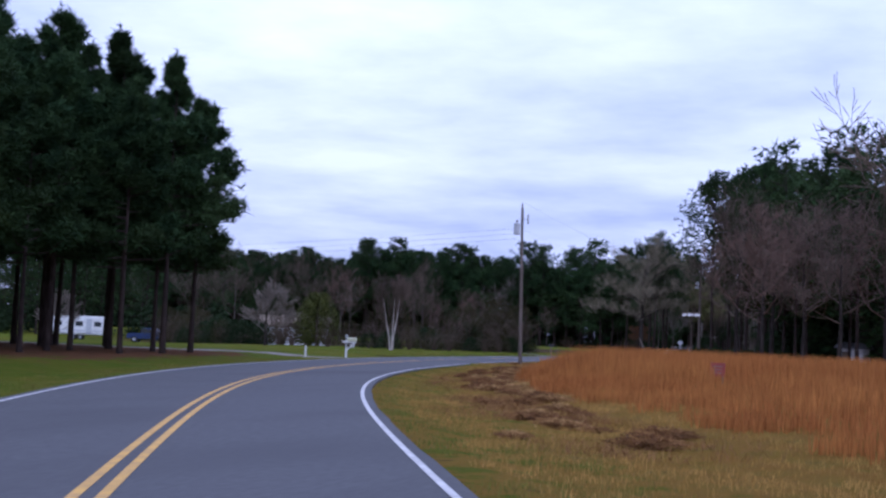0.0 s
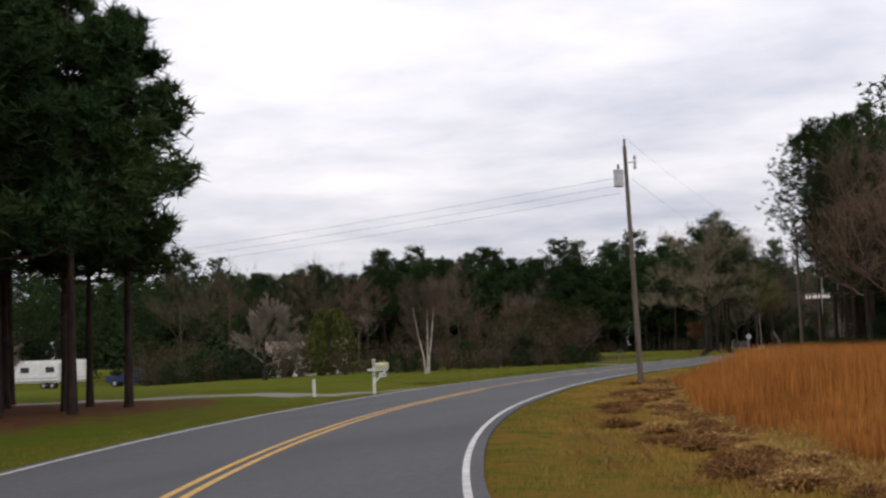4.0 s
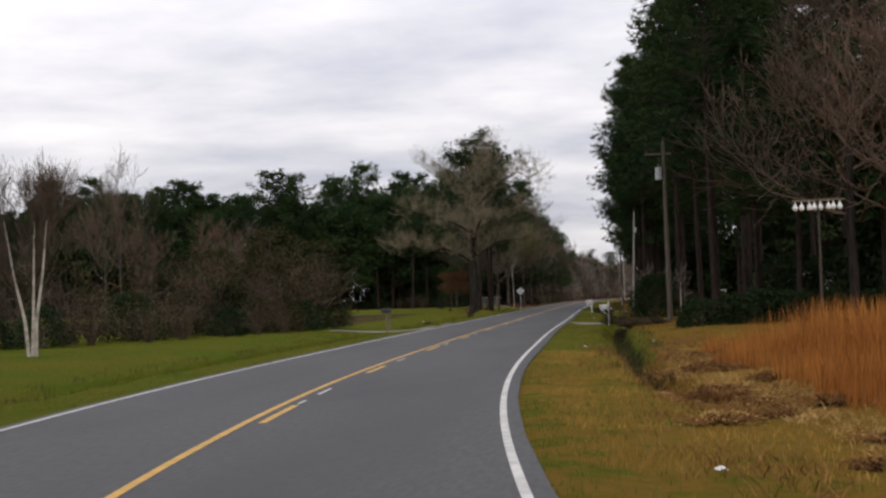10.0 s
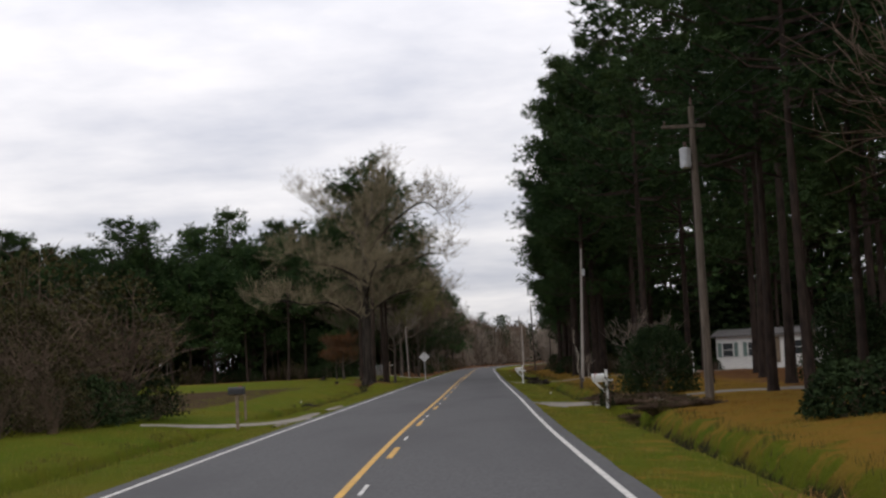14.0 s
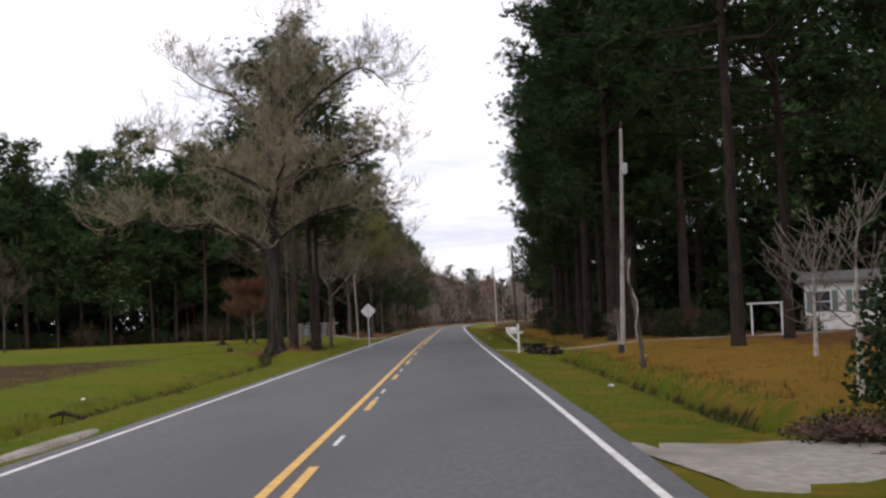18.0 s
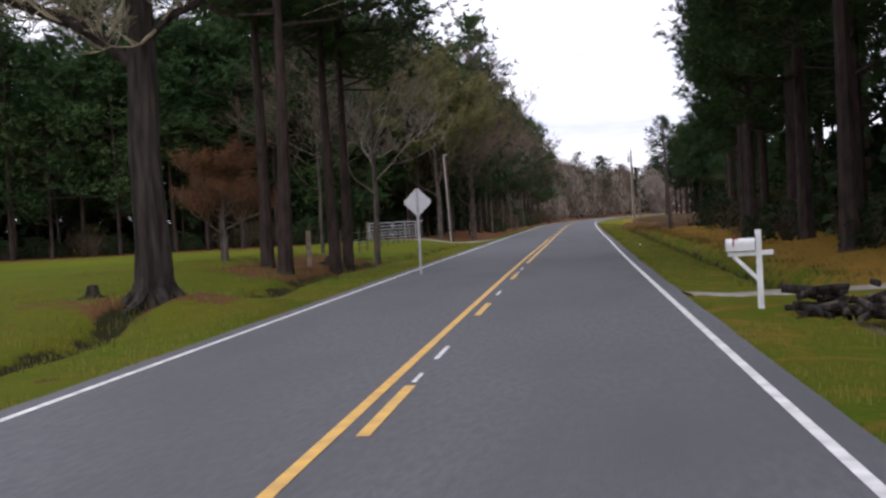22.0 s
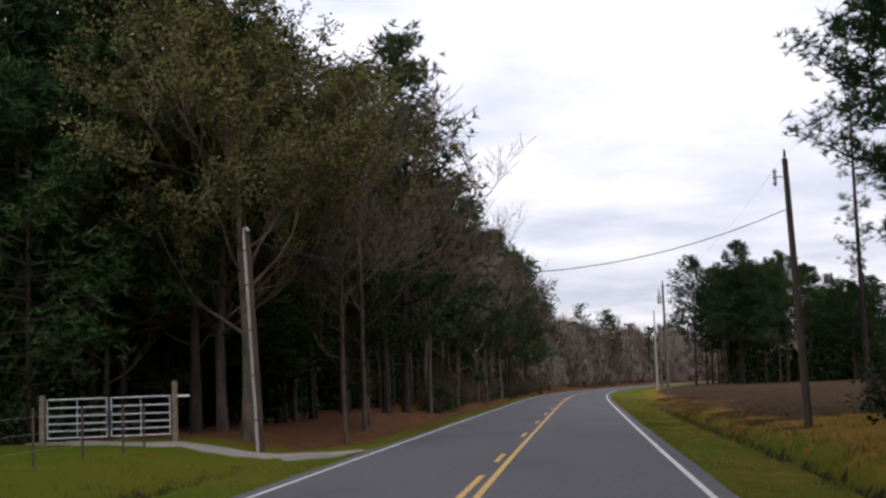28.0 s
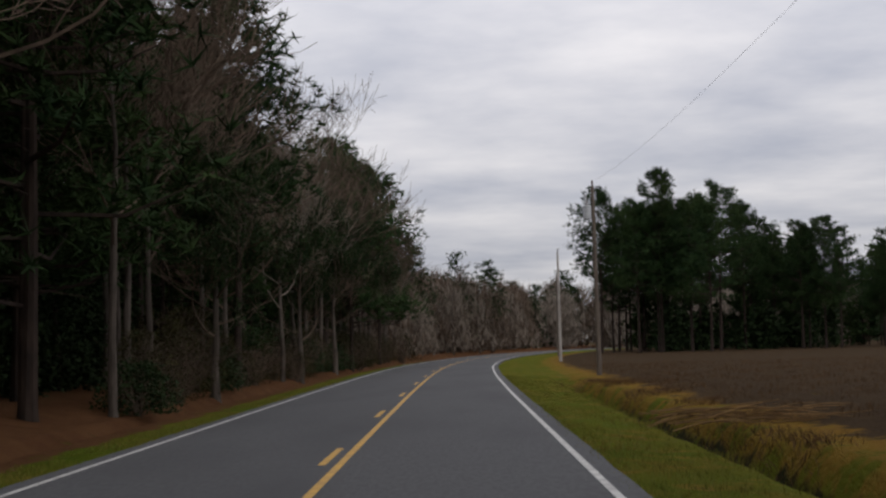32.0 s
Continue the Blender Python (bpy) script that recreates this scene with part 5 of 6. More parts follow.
def utility_pole(x, y, h, r, mat, label, lean=(0, 0), can=None, can_z=0, bracket=0, arm=False):
    ob = root("utility_pole", x, y, ground_z(x, y), 0, label, "utility pole", "poles along the road")
    s = Soup()
    s.tube([Vector((lean[0] * f * h, lean[1] * f * h, -0.4 + (h + 0.4) * f)) for f in (0, 0.1, 0.3, 0.5, 0.7, 0.9, 1.0)], [r * (1 - 0.38 * f) for f in (0, 0.1, 0.3, 0.5, 0.7, 0.9, 1.0)], 12)
    part("shaft", s, mat, ob)
    tx, ty = lean[0] * h, lean[1] * h
    insulator(ob, tx, ty, h, 0.06, 0.3)
    if bracket:
        s = Soup()
        s.tube([Vector((tx * 0.93, ty * 0.93, h * 0.93)), Vector((tx * 0.93 + 0.34 * bracket, ty * 0.93, h * 0.93 + 0.02))], [0.02, 0.02], 6)
        br = part("bracket", s, STEEL, ob)
        s = Soup()
        s.tube([Vector((tx * 0.93 + 0.36 * bracket, ty * 0.93, h * 0.93 + z)) for z in (-0.28, -0.2, -0.1, 0.0, 0.1, 0.2, 0.28)], [0.03, 0.075, 0.04, 0.075, 0.04, 0.075, 0.03], 8)
        part("arrester", s, GREY_PAINT, ob, "grey ribbed cut-out fuse")
    if arm:
        s = Soup()
        s.box(tx - 1.05, tx + 0.45, ty - 0.16, ty - 0.07, h - 0.75, h - 0.64, 0.01)
        part("crossarm", s, mat, ob)
        insulator(ob, tx - 0.95, ty - 0.11, h - 0.64)
    if can:
        cx, cy = tx * can_z / h + can[0], ty * can_z / h + can[1]
        s = Soup()
        s.tube([Vector((cx, cy, can_z + z)) for z in (-0.33, -0.30, 0.0, 0.27, 0.29, 0.33, 0.36)], [0.165, 0.19, 0.19, 0.19, 0.207, 0.20, 0.13], 18)
        body = part("transformer", s, GREY_PAINT, ob, "grey can transformer", False)
        s = Soup()
        s.tube([Vector((cx, cy, can_z + 0.36 + z)) for z in (0, 0.05, 0.08, 0.13, 0.16, 0.2)], [0.04, 0.04, 0.065, 0.036, 0.06, 0.025], 8)
        part("bushing", s, CERAMIC, body)
        for z in (-0.2, 0.2):
            s = Soup()
            s.box(cx * 0.2 + tx * can_z / h * 0.8 - 0.03, cx, cy - 0.04, cy + 0.04, can_z + z - 0.04, can_z + z + 0.04)
            part("hanger", s, STEEL, body)
    return ob


P1, P2, P3, P5, P6, P7 = (-22.46, 77.2), (-23.2, 148.0), (-25.15, 191.5), (-26.35, 281.8), (-27.5, 350.5), (-26.6, 397.0)
utility_pole(*P1, 9.2, 0.115, POLE_WOOD, "weathered wooden utility pole with a transformer beside the bend", (-0.027, 0.0), (-0.29, -0.12), 7.95, 1)
utility_pole(*P2, 10.0, 0.16, POLE_WOOD, "grey wooden utility pole with a crossarm and white transformer", (-0.006, 0), (-0.31, -0.1), 8.2, 0, True)
p3 = utility_pole(*P3, 8.8, 0.10, PALE_POLE, "slim bleached curving pole with a lamp box", (0.042, 0), None, 0, 0)
s = Soup()
s.box(0.33, 0.53, -0.12, 0.1, 7.0, 7.45, 0.03)
part("lamp_box", s, GREY_PAINT, p3)
s = Soup()
s.tube([Vector((-0.03, -0.02, z)) for z in (-0.1, 0.15, 0.34)], [0.13, 0.125, 0.12], 12)
part("sleeve", s, BLACK, p3, "black foot sleeve")
utility_pole(*P5, 8.5, 0.14, DARK_POLE, "dark leaning utility pole at the field's corner", (-0.03, 0.0), None, 0, -1)
utility_pole(*P6, 9.2, 0.13, POLE_WOOD, "brown utility pole at the edge of the field", (-0.006, 0), (-0.3, 0), 7.9, -1)
utility_pole(*P7, 9.0, 0.13, PALE_POLE, "pale distant utility pole beside the field", (0, 0))
utility_pole(-24.5, 436.0, 9.0, 0.13, POLE_WOOD, "distant brown utility pole beside the road", (0, 0))
utility_pole(-84.0, 101.0, 7.6, 0.12, POLE_WOOD, "short wooden service pole on the lawn", (0, 0))

leaner = root("service_pole", -42.58, 276.5, ground_z(-42.58, 276.5), 0, "dark service pole with a pale conduit at the wood edge", "utility pole")
s = Soup()
s.tube([Vector((-0.03 * z, -0.06 * z, z)) for z in (-0.4, 1.0, 2.5, 4.0, 5.4, 6.3)], [0.12, 0.115, 0.11, 0.105, 0.10, 0.095], 10)
part("shaft", s, DARK_POLE, leaner)
s = Soup()
s.tube([Vector((-0.03 * z - 0.06, -0.06 * z - 0.125, z)) for z in (-0.2, 1.5, 3.5, 5.5, 6.25)] + [Vector((-0.22, -0.54, 6.42)), Vector((-0.14, -0.60, 6.44)), Vector((-0.06, -0.64, 6.34))], [0.045] * 7 + [0.055], 9)
conduit = part("conduit", s, PALE_POLE, leaner, "pale grey conduit with a bent head")
for z in (0.9, 2.2, 3.5, 4.8, 5.8):
    s = Soup()
    s.tube([Vector((-0.03 * z - 0.06, -0.06 * z - 0.125, z - 0.02)), Vector((-0.03 * z - 0.06, -0.06 * z - 0.125, z + 0.02))], [0.055, 0.055], 9)
    part("strap", s, BLACK, conduit)
prop = root("broken_post", -19.6, 100.0, ground_z(-19.6, 100), 0, "grey broken post leaning over in tall grass", "post")
s = Soup()
s.tube([Vector((0.55, 0, -0.1)), Vector((0.1, 0, 0.8)), Vector((-0.45, 0, 1.95))], [0.07, 0.065, 0.05], 8)
part("shaft", s, POLE_WOOD, prop)


def cable(pts_list, r, label, name="overhead_wire"):
    ob = new(name)
    tagged(ob, label, "wire", "overhead wires")
    for p, q, sag in pts_list:
        s = Soup()
        s.tube(curve_pts(p, q, sag), [r] * 17, 5)
        part("conductor", s, CABLE, ob)
    return ob


def top(p, z, dx=0.0):
    return (p[0] + dx, p[1], ground_z(*p) + z)


cable([(top(P1, 8.0 - 0.3 * k, -0.5), (-84.0, 101.0, 7.4 - 0.2 * k), 0.5 + 0.1 * k) for k in range(3)], 0.0055, "three slim service wires over the road and lawn")
cable([(top(P1, 7.9), top(P2, 8.9, -0.9), 1.0)], 0.0035, "thin neutral wire strung below the conductor")
cable([(top(P1, 9.6, -0.28), top(P2, 10.2, 0), 1.0), (top(P2, 10.2), top(P3, 9.0), 0.5), (top(P3, 9.0), top(P5, 8.6, -0.25), 1.0),
       (top(P5, 8.6, -0.25), top(P6, 9.4), 0.8), (top(P6, 9.4), top(P7, 9.2), 0.6), (top(P7, 9.2), (-24.5, 436.0, 9.1), 0.5)], 0.0035, "thin conductor strung from pole to pole")
cable([(top(P5, 6.9, -0.2), (-42.75, 276.2, 6.0), 1.5)], 0.014, "sagging black cable across the road")


def mailbox(x, y, turn, box_mat, post_mat, label, style):
    """A round-topped box with door and flag on a post; style: 'arm', 'plain' or 'vine'."""
    ob = root("mailbox", x, y, ground_z(x, y), turn, label, "mailbox", "roadside mailboxes")
    zt = 1.02 - ground_z(x, y) * 0.5
    s = Soup()
    if style == "plain":
        s.box(-0.045, 0.045, -0.045, 0.045, -0.3, zt, 0.006)
    else:
        s.box(-0.055, 0.055, 0.10, 0.21, -0.3, zt + 0.38, 0.008)
    part("post", s, post_mat, ob)
    if style != "plain":
        s = Soup()
        s.box(-0.05, 0.05, -0.42, 0.42, zt - 0.10, zt - 0.005, 0.006)
        part("arm", s, post_mat, ob)
        s = Soup()
        s.tube([Vector((0, 0.13, zt - 0.55)), Vector((0, -0.32, zt - 0.1))], [0.05, 0.05], 4)
        part("brace", s, post_mat, ob)
    else:
        s = Soup()
        s.box(-0.08, 0.08, -0.22, 0.22, zt - 0.02, zt, 0.004)
        part("board", s, WOOD, ob)
    y0, y1 = (-0.44, 0.08) if style != "plain" else (-0.25, 0.27)
    prof = [(-0.10, 0.0), (0.10, 0.0), (0.10, 0.13)] + [(0.10 * math.cos(a), 0.13 + 0.10 * math.sin(a)) for a in (0.35, 0.8, 1.2, 1.57, 1.94, 2.34, 2.8)] + [(-0.10, 0.13)]
    s = Soup()
    n = len(prof)
    for yy_ in (y0, y1):
        s.v += [(px, yy_, zt + pz) for px, pz in prof]
    s.f += [tuple(reversed(range(n))), tuple(range(n, 2 * n))] + [(k, (k + 1) % n, n + (k + 1) % n, n + k) for k in range(n)]
    box = part("box", s, box_mat, ob)
    s = Soup()
    for yy_, g in ((y0 - 0.012, 1.03), (y0 - 0.001, 1.05)):
        s.v += [(px * g, yy_, zt + pz * g - 0.004) for px, pz in prof]
    s.f += [tuple(reversed(range(n))), tuple(range(n, 2 * n))] + [(k, (k + 1) % n, n + (k + 1) % n, n + k) for k in range(n)]
    door = part("door", s, box_mat, box)
    s = Soup()
    s.box(-0.02, 0.02, y0 - 0.03, y0 - 0.012, zt + 0.17, zt + 0.2)
    part("latch", s, STEEL, door)
    s = Soup()
    s.box(0.104, 0.112, y0 + 0.1, y0 + 0.13, zt + 0.08, zt + 0.27)
    s.box(0.104, 0.112, y0 + 0.1, y0 + 0.2, zt + 0.22, zt + 0.27)
    part("flag", s, RED, box, "small red flag")
    if style != "plain":
        for k in range(4):
            s = Soup()
            z = zt + 0.24 - 0.14 * k - (0.16 if k > 1 else 0)
            s.box(-0.03, 0.03, 0.094, 0.099, z, z + 0.08)
            s.box(-0.06, -0.056, 0.125, 0.185, z, z + 0.08)
            part("text_bar", s, BLACK, ob, "dark bar in place of a number")
    return ob


CREAM = material("yellowed_cream_paint", (0.62, 0.62, 0.42), (0.46, 0.46, 0.30), 5, 0.6, 0.1)
lawn_box = mailbox(-33.4, 77.2, 102, CREAM, WHITE_PAINT, "yellowed cream mailbox on a white braced post beside the lawn", "arm")
s = Soup()
s.box(-0.012, 0.012, -0.36, -0.06, 0.70, 0.88, 0.004)
tag = part("number_plate", s, WHITE_PAINT, lawn_box, "small white plate hanging below the box")
s = Soup()
for k in range(3):
    s.box(-0.016, -0.012, -0.32 + 0.08 * k, -0.27 + 0.08 * k, 0.75, 0.83)
part("text_bar", s, BLACK, tag)
mailbox(-38.6, 144.4, 90, BLACK, WOOD, "black mailbox on a thin wooden post", "plain")
vine_box = mailbox(-26.75, 148.6, -90, WHITE_PAINT, WHITE_PAINT, "white mailbox on a white post overgrown with vine", "vine")
near_box = mailbox(-29.08, 199.0, -90, WHITE_PAINT, WHITE_PAINT, "white mailbox on a white post with a braced arm", "arm")
near_box.scale = (0.86, 0.86, 0.88)
vine_box.scale = (0.82, 0.82, 0.86)
vine = shrub("vine", 190, 0.35, 0.35, 1.0, 160, LEAF_DARK, "dark leafy vine climbing a mailbox post", 0.10, 26, RED_TWIG)
vine.matrix_basis = pose(-26.6, 148.6, ground_z(-26.6, 148.6))
for x, y, h, w, lab in ((-36.3, 77.2, 0.72, 0.055, "short white marker post beside a drive"), (-39.5, 150.4, 0.9, 0.04, "thin brown fence post in the field"),
                        (-41.9, 224.0, 1.3, 0.09, "weathered grey stump of a fence post")):
    ob = root("marker_post", x, y, ground_z(x, y), 10, lab, "post")
    s = Soup()
    s.box(-w, w, -w, w, -0.2, h, 0.012)
    part("shaft", s, WHITE_PAINT if "white" in lab else WOOD, ob)

# the back of a diamond warning sign
sign = root("road_sign", -37.0, 217.25, ground_z(-37.0, 217.25), 2, "bare metal back of a diamond road sign on a steel post", "road sign")
s = Soup()
s.box(-0.035, 0.035, -0.05, -0.02, -0.4, 2.62, 0.004)
s.box(-0.035, -0.025, -0.02, 0.0, -0.4, 2.62)
s.box(0.025, 0.035, -0.02, 0.0, -0.4, 2.62)
part("post", s, STEEL, sign)
bm = bmesh.new()
bmesh.ops.create_cube(bm, size=1)
bmesh.ops.scale(bm, vec=(0.64, 0.006, 0.64), verts=bm.verts)
bmesh.ops.bevel(bm, geom=[e for e in bm.edges if abs(e.verts[0].co.y - e.verts[1].co.y) > 0.001], offset=0.045, segments=4, affect="EDGES")
s = Soup()
s.bm(bm, Matrix.Translation((0, 0.006, 2.17 - ground_z(-37.0, 217.25))) @ Matrix.Rotation(radians(45), 4, "Y"))
plate = part("plate", s, SIGN_BACK, sign, "diamond aluminium plate")
for z in (1.85, 2.35):
    s = Soup()
    s.tube([Vector((0, -0.065, z)), Vector((0, 0.0, z))], [0.014, 0.014], 6)
    part("bolt", s, STEEL, plate)

# wire fence and tube gate at the meadow's end
fence = new("wire_fence")
tagged(fence, "low wire fence on thin steel posts along the meadow", "fence")
FX = [(-43.45 - 0.115 * k, 238.0 + 3.0 * k) for k in range(12)] + [(-45.2, 274.0)]
for x, y in FX:
    s = Soup()
    s.box(-0.03, 0.03, -0.006, 0.006, -0.3, 1.2)
    s.box(-0.008, 0.008, 0.0, 0.04, -0.3, 1.2)
    ob = part("post", s, DARK_POLE, fence)
    ob.location = (x, y, ground_z(x, y))
for z in (0.3, 0.65, 1.0):
    s = Soup()
    s.tube([Vector((x, y + 0.01, ground_z(x, y) + z)) for x, y in FX], [0.004] * len(FX), 4)
    part("wire", s, STEEL, fence)
gate = root("field_gate", -46.85, 275.8, ground_z(-46.85, 275.8), 17, "galvanised tube farm gate between wooden posts", "gate")
for side in (-1, 1):
    leaf = Soup()
    x0, x1 = (0.06, 1.72) if side > 0 else (-1.72, -0.06)
    for z in (0.22, 0.42, 0.62, 0.84, 1.08, 1.32):
        leaf.tube([Vector((x0, 0, z)), Vector((x1, 0, z))], [0.024, 0.024], 8)
    for x in (x0, x1):
        leaf.tube([Vector((x, 0, 0.2)), Vector((x, 0, 1.34))], [0.026, 0.026], 8)
    leaf.tube([Vector(((x0 + x1) / 2, 0, 0.2)), Vector(((x0 + x1) / 2, 0, 1.34))], [0.018, 0.018], 8)
    part("leaf", leaf, STEEL, gate)
for x, h in ((-1.86, 1.45), (1.86, 1.75)):
    s = Soup()
    s.tube([Vector((x, 0, z)) for z in (-0.4, h * 0.5, h)], [0.09, 0.085, 0.08], 10)
    part("post", s, WOOD, gate)
s = Soup()
s.box(-0.07, 0.07, -0.06, -0.02, 0.45, 0.95, 0.01)
part("latch_plate", s, BLACK, gate, "dark hanging latch plate")
s = Soup()
s.box(1.9, 2.28, -0.03, 0.03, 1.28, 1.34)
part("bracket", s, WHITE_PAINT, gate, "small white reflector board")

# gourd rack for martins
rack = root("gourd_rack", -19.1, 117.3, ground_z(-19.1, 117.3), -14, "row of white hanging nest gourds on a tall pole", "bird house")
s = Soup()
s.tube([Vector((0, 0, z)) for z in (-0.4, 2.0, 4.45)], [0.05, 0.045, 0.04], 8)
part("pole", s, DARK_POLE, rack)
s = Soup()
s.box(-0.85, 0.85, -0.03, 0.03, 4.38, 4.44, 0.006)
part("crossbar", s, WOOD, rack)
for k in range(8):
    x = -0.74 + 0.205 * k + (0.05 if k in (2, 5) else 0)
    s = Soup()
    s.tube([Vector((x, 0, 4.38 - z)) for z in (0.0, 0.04, 0.08, 0.12, 0.18, 0.24, 0.29, 0.31)], [0.012, 0.016, 0.026, 0.048, 0.085, 0.088, 0.058, 0.02], 10)
    part("gourd", s, GOURD, rack)

# clothes-line frame in the yard
line = root("clothesline_frame", -16.85, 203.9, ground_z(-16.85, 203.9), -71, "white clothes-line frame of two posts and a bar", "clothes line")
for x in (-1.37, 1.37):
    s = Soup()
    s.tube([Vector((x, 0, -0.3)), Vector((x, 0, 1.5))], [0.05, 0.045], 10)
    part("upright", s, WHITE_PAINT, line)
s = Soup()
s.box(-1.75, 1.5, -0.04, 0.04, 1.5, 1.58, 0.01)
part("crossbar", s, WHITE_PAINT, line)

# red board in the tall grass
board = root("notice_board", -8.0, 56.0, ground_z(-8.0, 56), 10, "small faded red board sign in tall grass", "sign")
for x in (-0.22, 0.22):
    s = Soup()
    s.box(x - 0.025, x + 0.025, -0.02, 0.02, -0.2, 0.92)
    part("leg", s, WOOD, board)
s = Soup()
s.box(-0.3, 0.3, -0.045, -0.02, 0.36, 0.9, 0.006)
part("panel", s, RED, board)
for z in (0.5, 0.63, 0.76):
    s = Soup()
    s.box(-0.18, 0.18, -0.049, -0.045, z - 0.02, z + 0.02)
    part("text_bar", s, PALE_TWIG, board)


# ---- buildings and vehicles ----
def window(parent, x, z, w, h, y, shutters=None):
    s = Soup()
    s.box(x - w / 2 - 0.06, x + w / 2 + 0.06, y - 0.05, y + 0.02, z - 0.06, z)
    s.box(x - w / 2 - 0.06, x + w / 2 + 0.06, y - 0.05, y + 0.02, z + h, z + h + 0.06)
    s.box(x - w / 2 - 0.06, x - w / 2, y - 0.05, y + 0.02, z, z + h)
    s.box(x + w / 2, x + w / 2 + 0.06, y - 0.05, y + 0.02, z, z + h)
    s.box(x - w / 2, x + w / 2, y - 0.045, y + 0.01, z + h / 2 - 0.02, z + h / 2 + 0.02)
    fr = part("window", s, WHITE_PAINT, parent)
    for z0 in (z, z + h / 2 + 0.02):
        s = Soup()
        s.box(x - w / 2, x + w / 2, y - 0.02, y - 0.01, z0, z0 + h / 2 - 0.02)
        part("pane", s, GLASS, fr)
    if shutters:
        for sx in (-1, 1):
            s = Soup()
            cx = x + sx * (w / 2 + 0.24)
            s.box(cx - 0.16, cx + 0.16, y - 0.05, y - 0.01, z - 0.03, z + h + 0.03, 0.01)
            for k in range(8):
                s.box(cx - 0.12, cx + 0.12, y - 0.06, y - 0.05, z + 0.05 + k * h / 8, z + 0.09 + k * h / 8)
            part("shutter", s, shutters, fr)
    return fr


SHUTTER = material("pale_green_shutter_paint", (0.16, 0.22, 0.20), (0.12, 0.17, 0.16), 3, 0.7, 0.1)


def house(name, x, y, turn, w, d, h, rise, label, wall_mat, roof_mat, openings, shutters=None, porch=False):
    ob = root(name, x, y, ground_z(x, y) - 0.1, turn, label, "house")
    s = Soup()
    s.box(-w / 2, w / 2, 0, d, 0.0, h)
    walls = part("wall", s, wall_mat, ob)
    s = Soup()
    n = int(h / 0.18)
    for k in range(n):
        s.box(-w / 2 - 0.012, w / 2 + 0.012, -0.012, d + 0.012, 0.45 + k * (h - 0.45) / n, 0.45 + (k + 0.86) * (h - 0.45) / n)
    part("siding", s, wall_mat, walls)
    s = Soup()
    o = 0.35
    s.v += [(-w / 2 - o, -o, h), (w / 2 + o, -o, h), (w / 2 + o, d + o, h), (-w / 2 - o, d + o, h), (-w / 2 - o, d / 2, h + rise), (w / 2 + o, d / 2, h + rise),
            (-w / 2 - o, -o, h + 0.14), (w / 2 + o, -o, h + 0.14), (w / 2 + o, d + o, h + 0.14), (-w / 2 - o, d + o, h + 0.14)]
    s.f += [(0, 3, 2, 1), (0, 1, 7, 6), (1, 2, 8, 7), (2, 3, 9, 8), (3, 0, 6, 9), (6, 7, 5, 4), (8, 9, 4, 5), (7, 8, 5), (9, 6, 4)]
    part("roof", s, roof_mat, ob)
    for kind, ox, oz, ow, oh in openings:
        if kind == "w":
            window(ob, ox, oz, ow, oh, -0.015, shutters)
        else:
            s = Soup()
            s.box(ox - ow / 2, ox + ow / 2, -0.05, 0.0, oz, oz + oh, 0.01)
            dr = part("door", s, WOOD, ob)
            s = Soup()
            s.tube([Vector((ox + ow * 0.38, -0.05, oz + 1.0)), Vector((ox + ow * 0.38, -0.11, oz + 1.0))], [0.03, 0.03], 8)
            part("door_knob", s, STEEL, dr)
    return ob


house("mobile_home", -9.7, 208.5, -22, 8.2, 4.4, 2.6, 0.6, "white mobile home with shuttered windows among pines", SIDING, ROOF,
      (("w", -3.2, 1.05, 0.8, 1.05), ("w", -1.2, 1.05, 0.8, 1.05), ("d", 0.4, 0.45, 0.9, 2.0), ("w", 2.4, 1.05, 0.9, 1.05)), SHUTTER)
house("house", -80.0, 166.0, 20, 9.0, 6.0, 2.5, 1.6, "low grey-white house with a brown roof behind bushes", SIDING, WOOD, (("w", 1.5, 0.95, 1.0, 1.1), ("w", -2.0, 0.95, 1.0, 1.1)))
house("shed", -7.0, 137.0, -12, 2.3, 2.6, 2.1, 0.6, "small white shed beneath dark trees", SIDING, ROOF, (("d", -0.4, 0.05, 0.8, 1.75),))


def wheel(parent, x, y, r, w):
    s = Soup()
    s.tube([Vector((x, y - w / 2, r)), Vector((x, y - w / 2 + 0.03, r)), Vector((x, y + w / 2 - 0.03, r)), Vector((x, y + w / 2, r))], [r * 0.9, r, r, r * 0.9], 20)
    tyre = part("wheel", s, RUBBER, parent)
    s = Soup()
    s.tube([Vector((x, y - w / 2 - 0.012, r)), Vector((x, y + w / 2 + 0.012, r))], [r * 0.55, r * 0.55], 16)
    part("rim", s, STEEL, tyre)


camper = root("camper_trailer", -102.2, 149.3, ground_z(-102.2, 149.3), 28, "white camper trailer parked on the far lawn", "trailer")
s = Soup()
s.box(-4.0, 4.0, -1.2, 1.2, 0.65, 3.05, 0.22)
shell = part("body", s, WHITE_PAINT, camper)
for x in (-2.4, 0.2, 2.5):
    s = Soup()
    s.box(x - 0.45, x + 0.45, -1.215, -1.19, 1.75, 2.35, 0.01)
    part("window", s, GLASS, shell)
s = Soup()
s.box(1.1, 1.75, -1.215, -1.19, 0.8, 2.7, 0.01)
part("door", s, GREY_PAINT, shell)
s = Soup()
s.box(-3.9, 3.9, -1.212, -1.2, 1.1, 1.25)
part("stripe", s, GREY_PAINT, shell)
s = Soup()
s.box(-5.2, -3.8, -0.05, 0.05, 0.5, 0.62)
part("tow_bar", s, BLACK, camper)
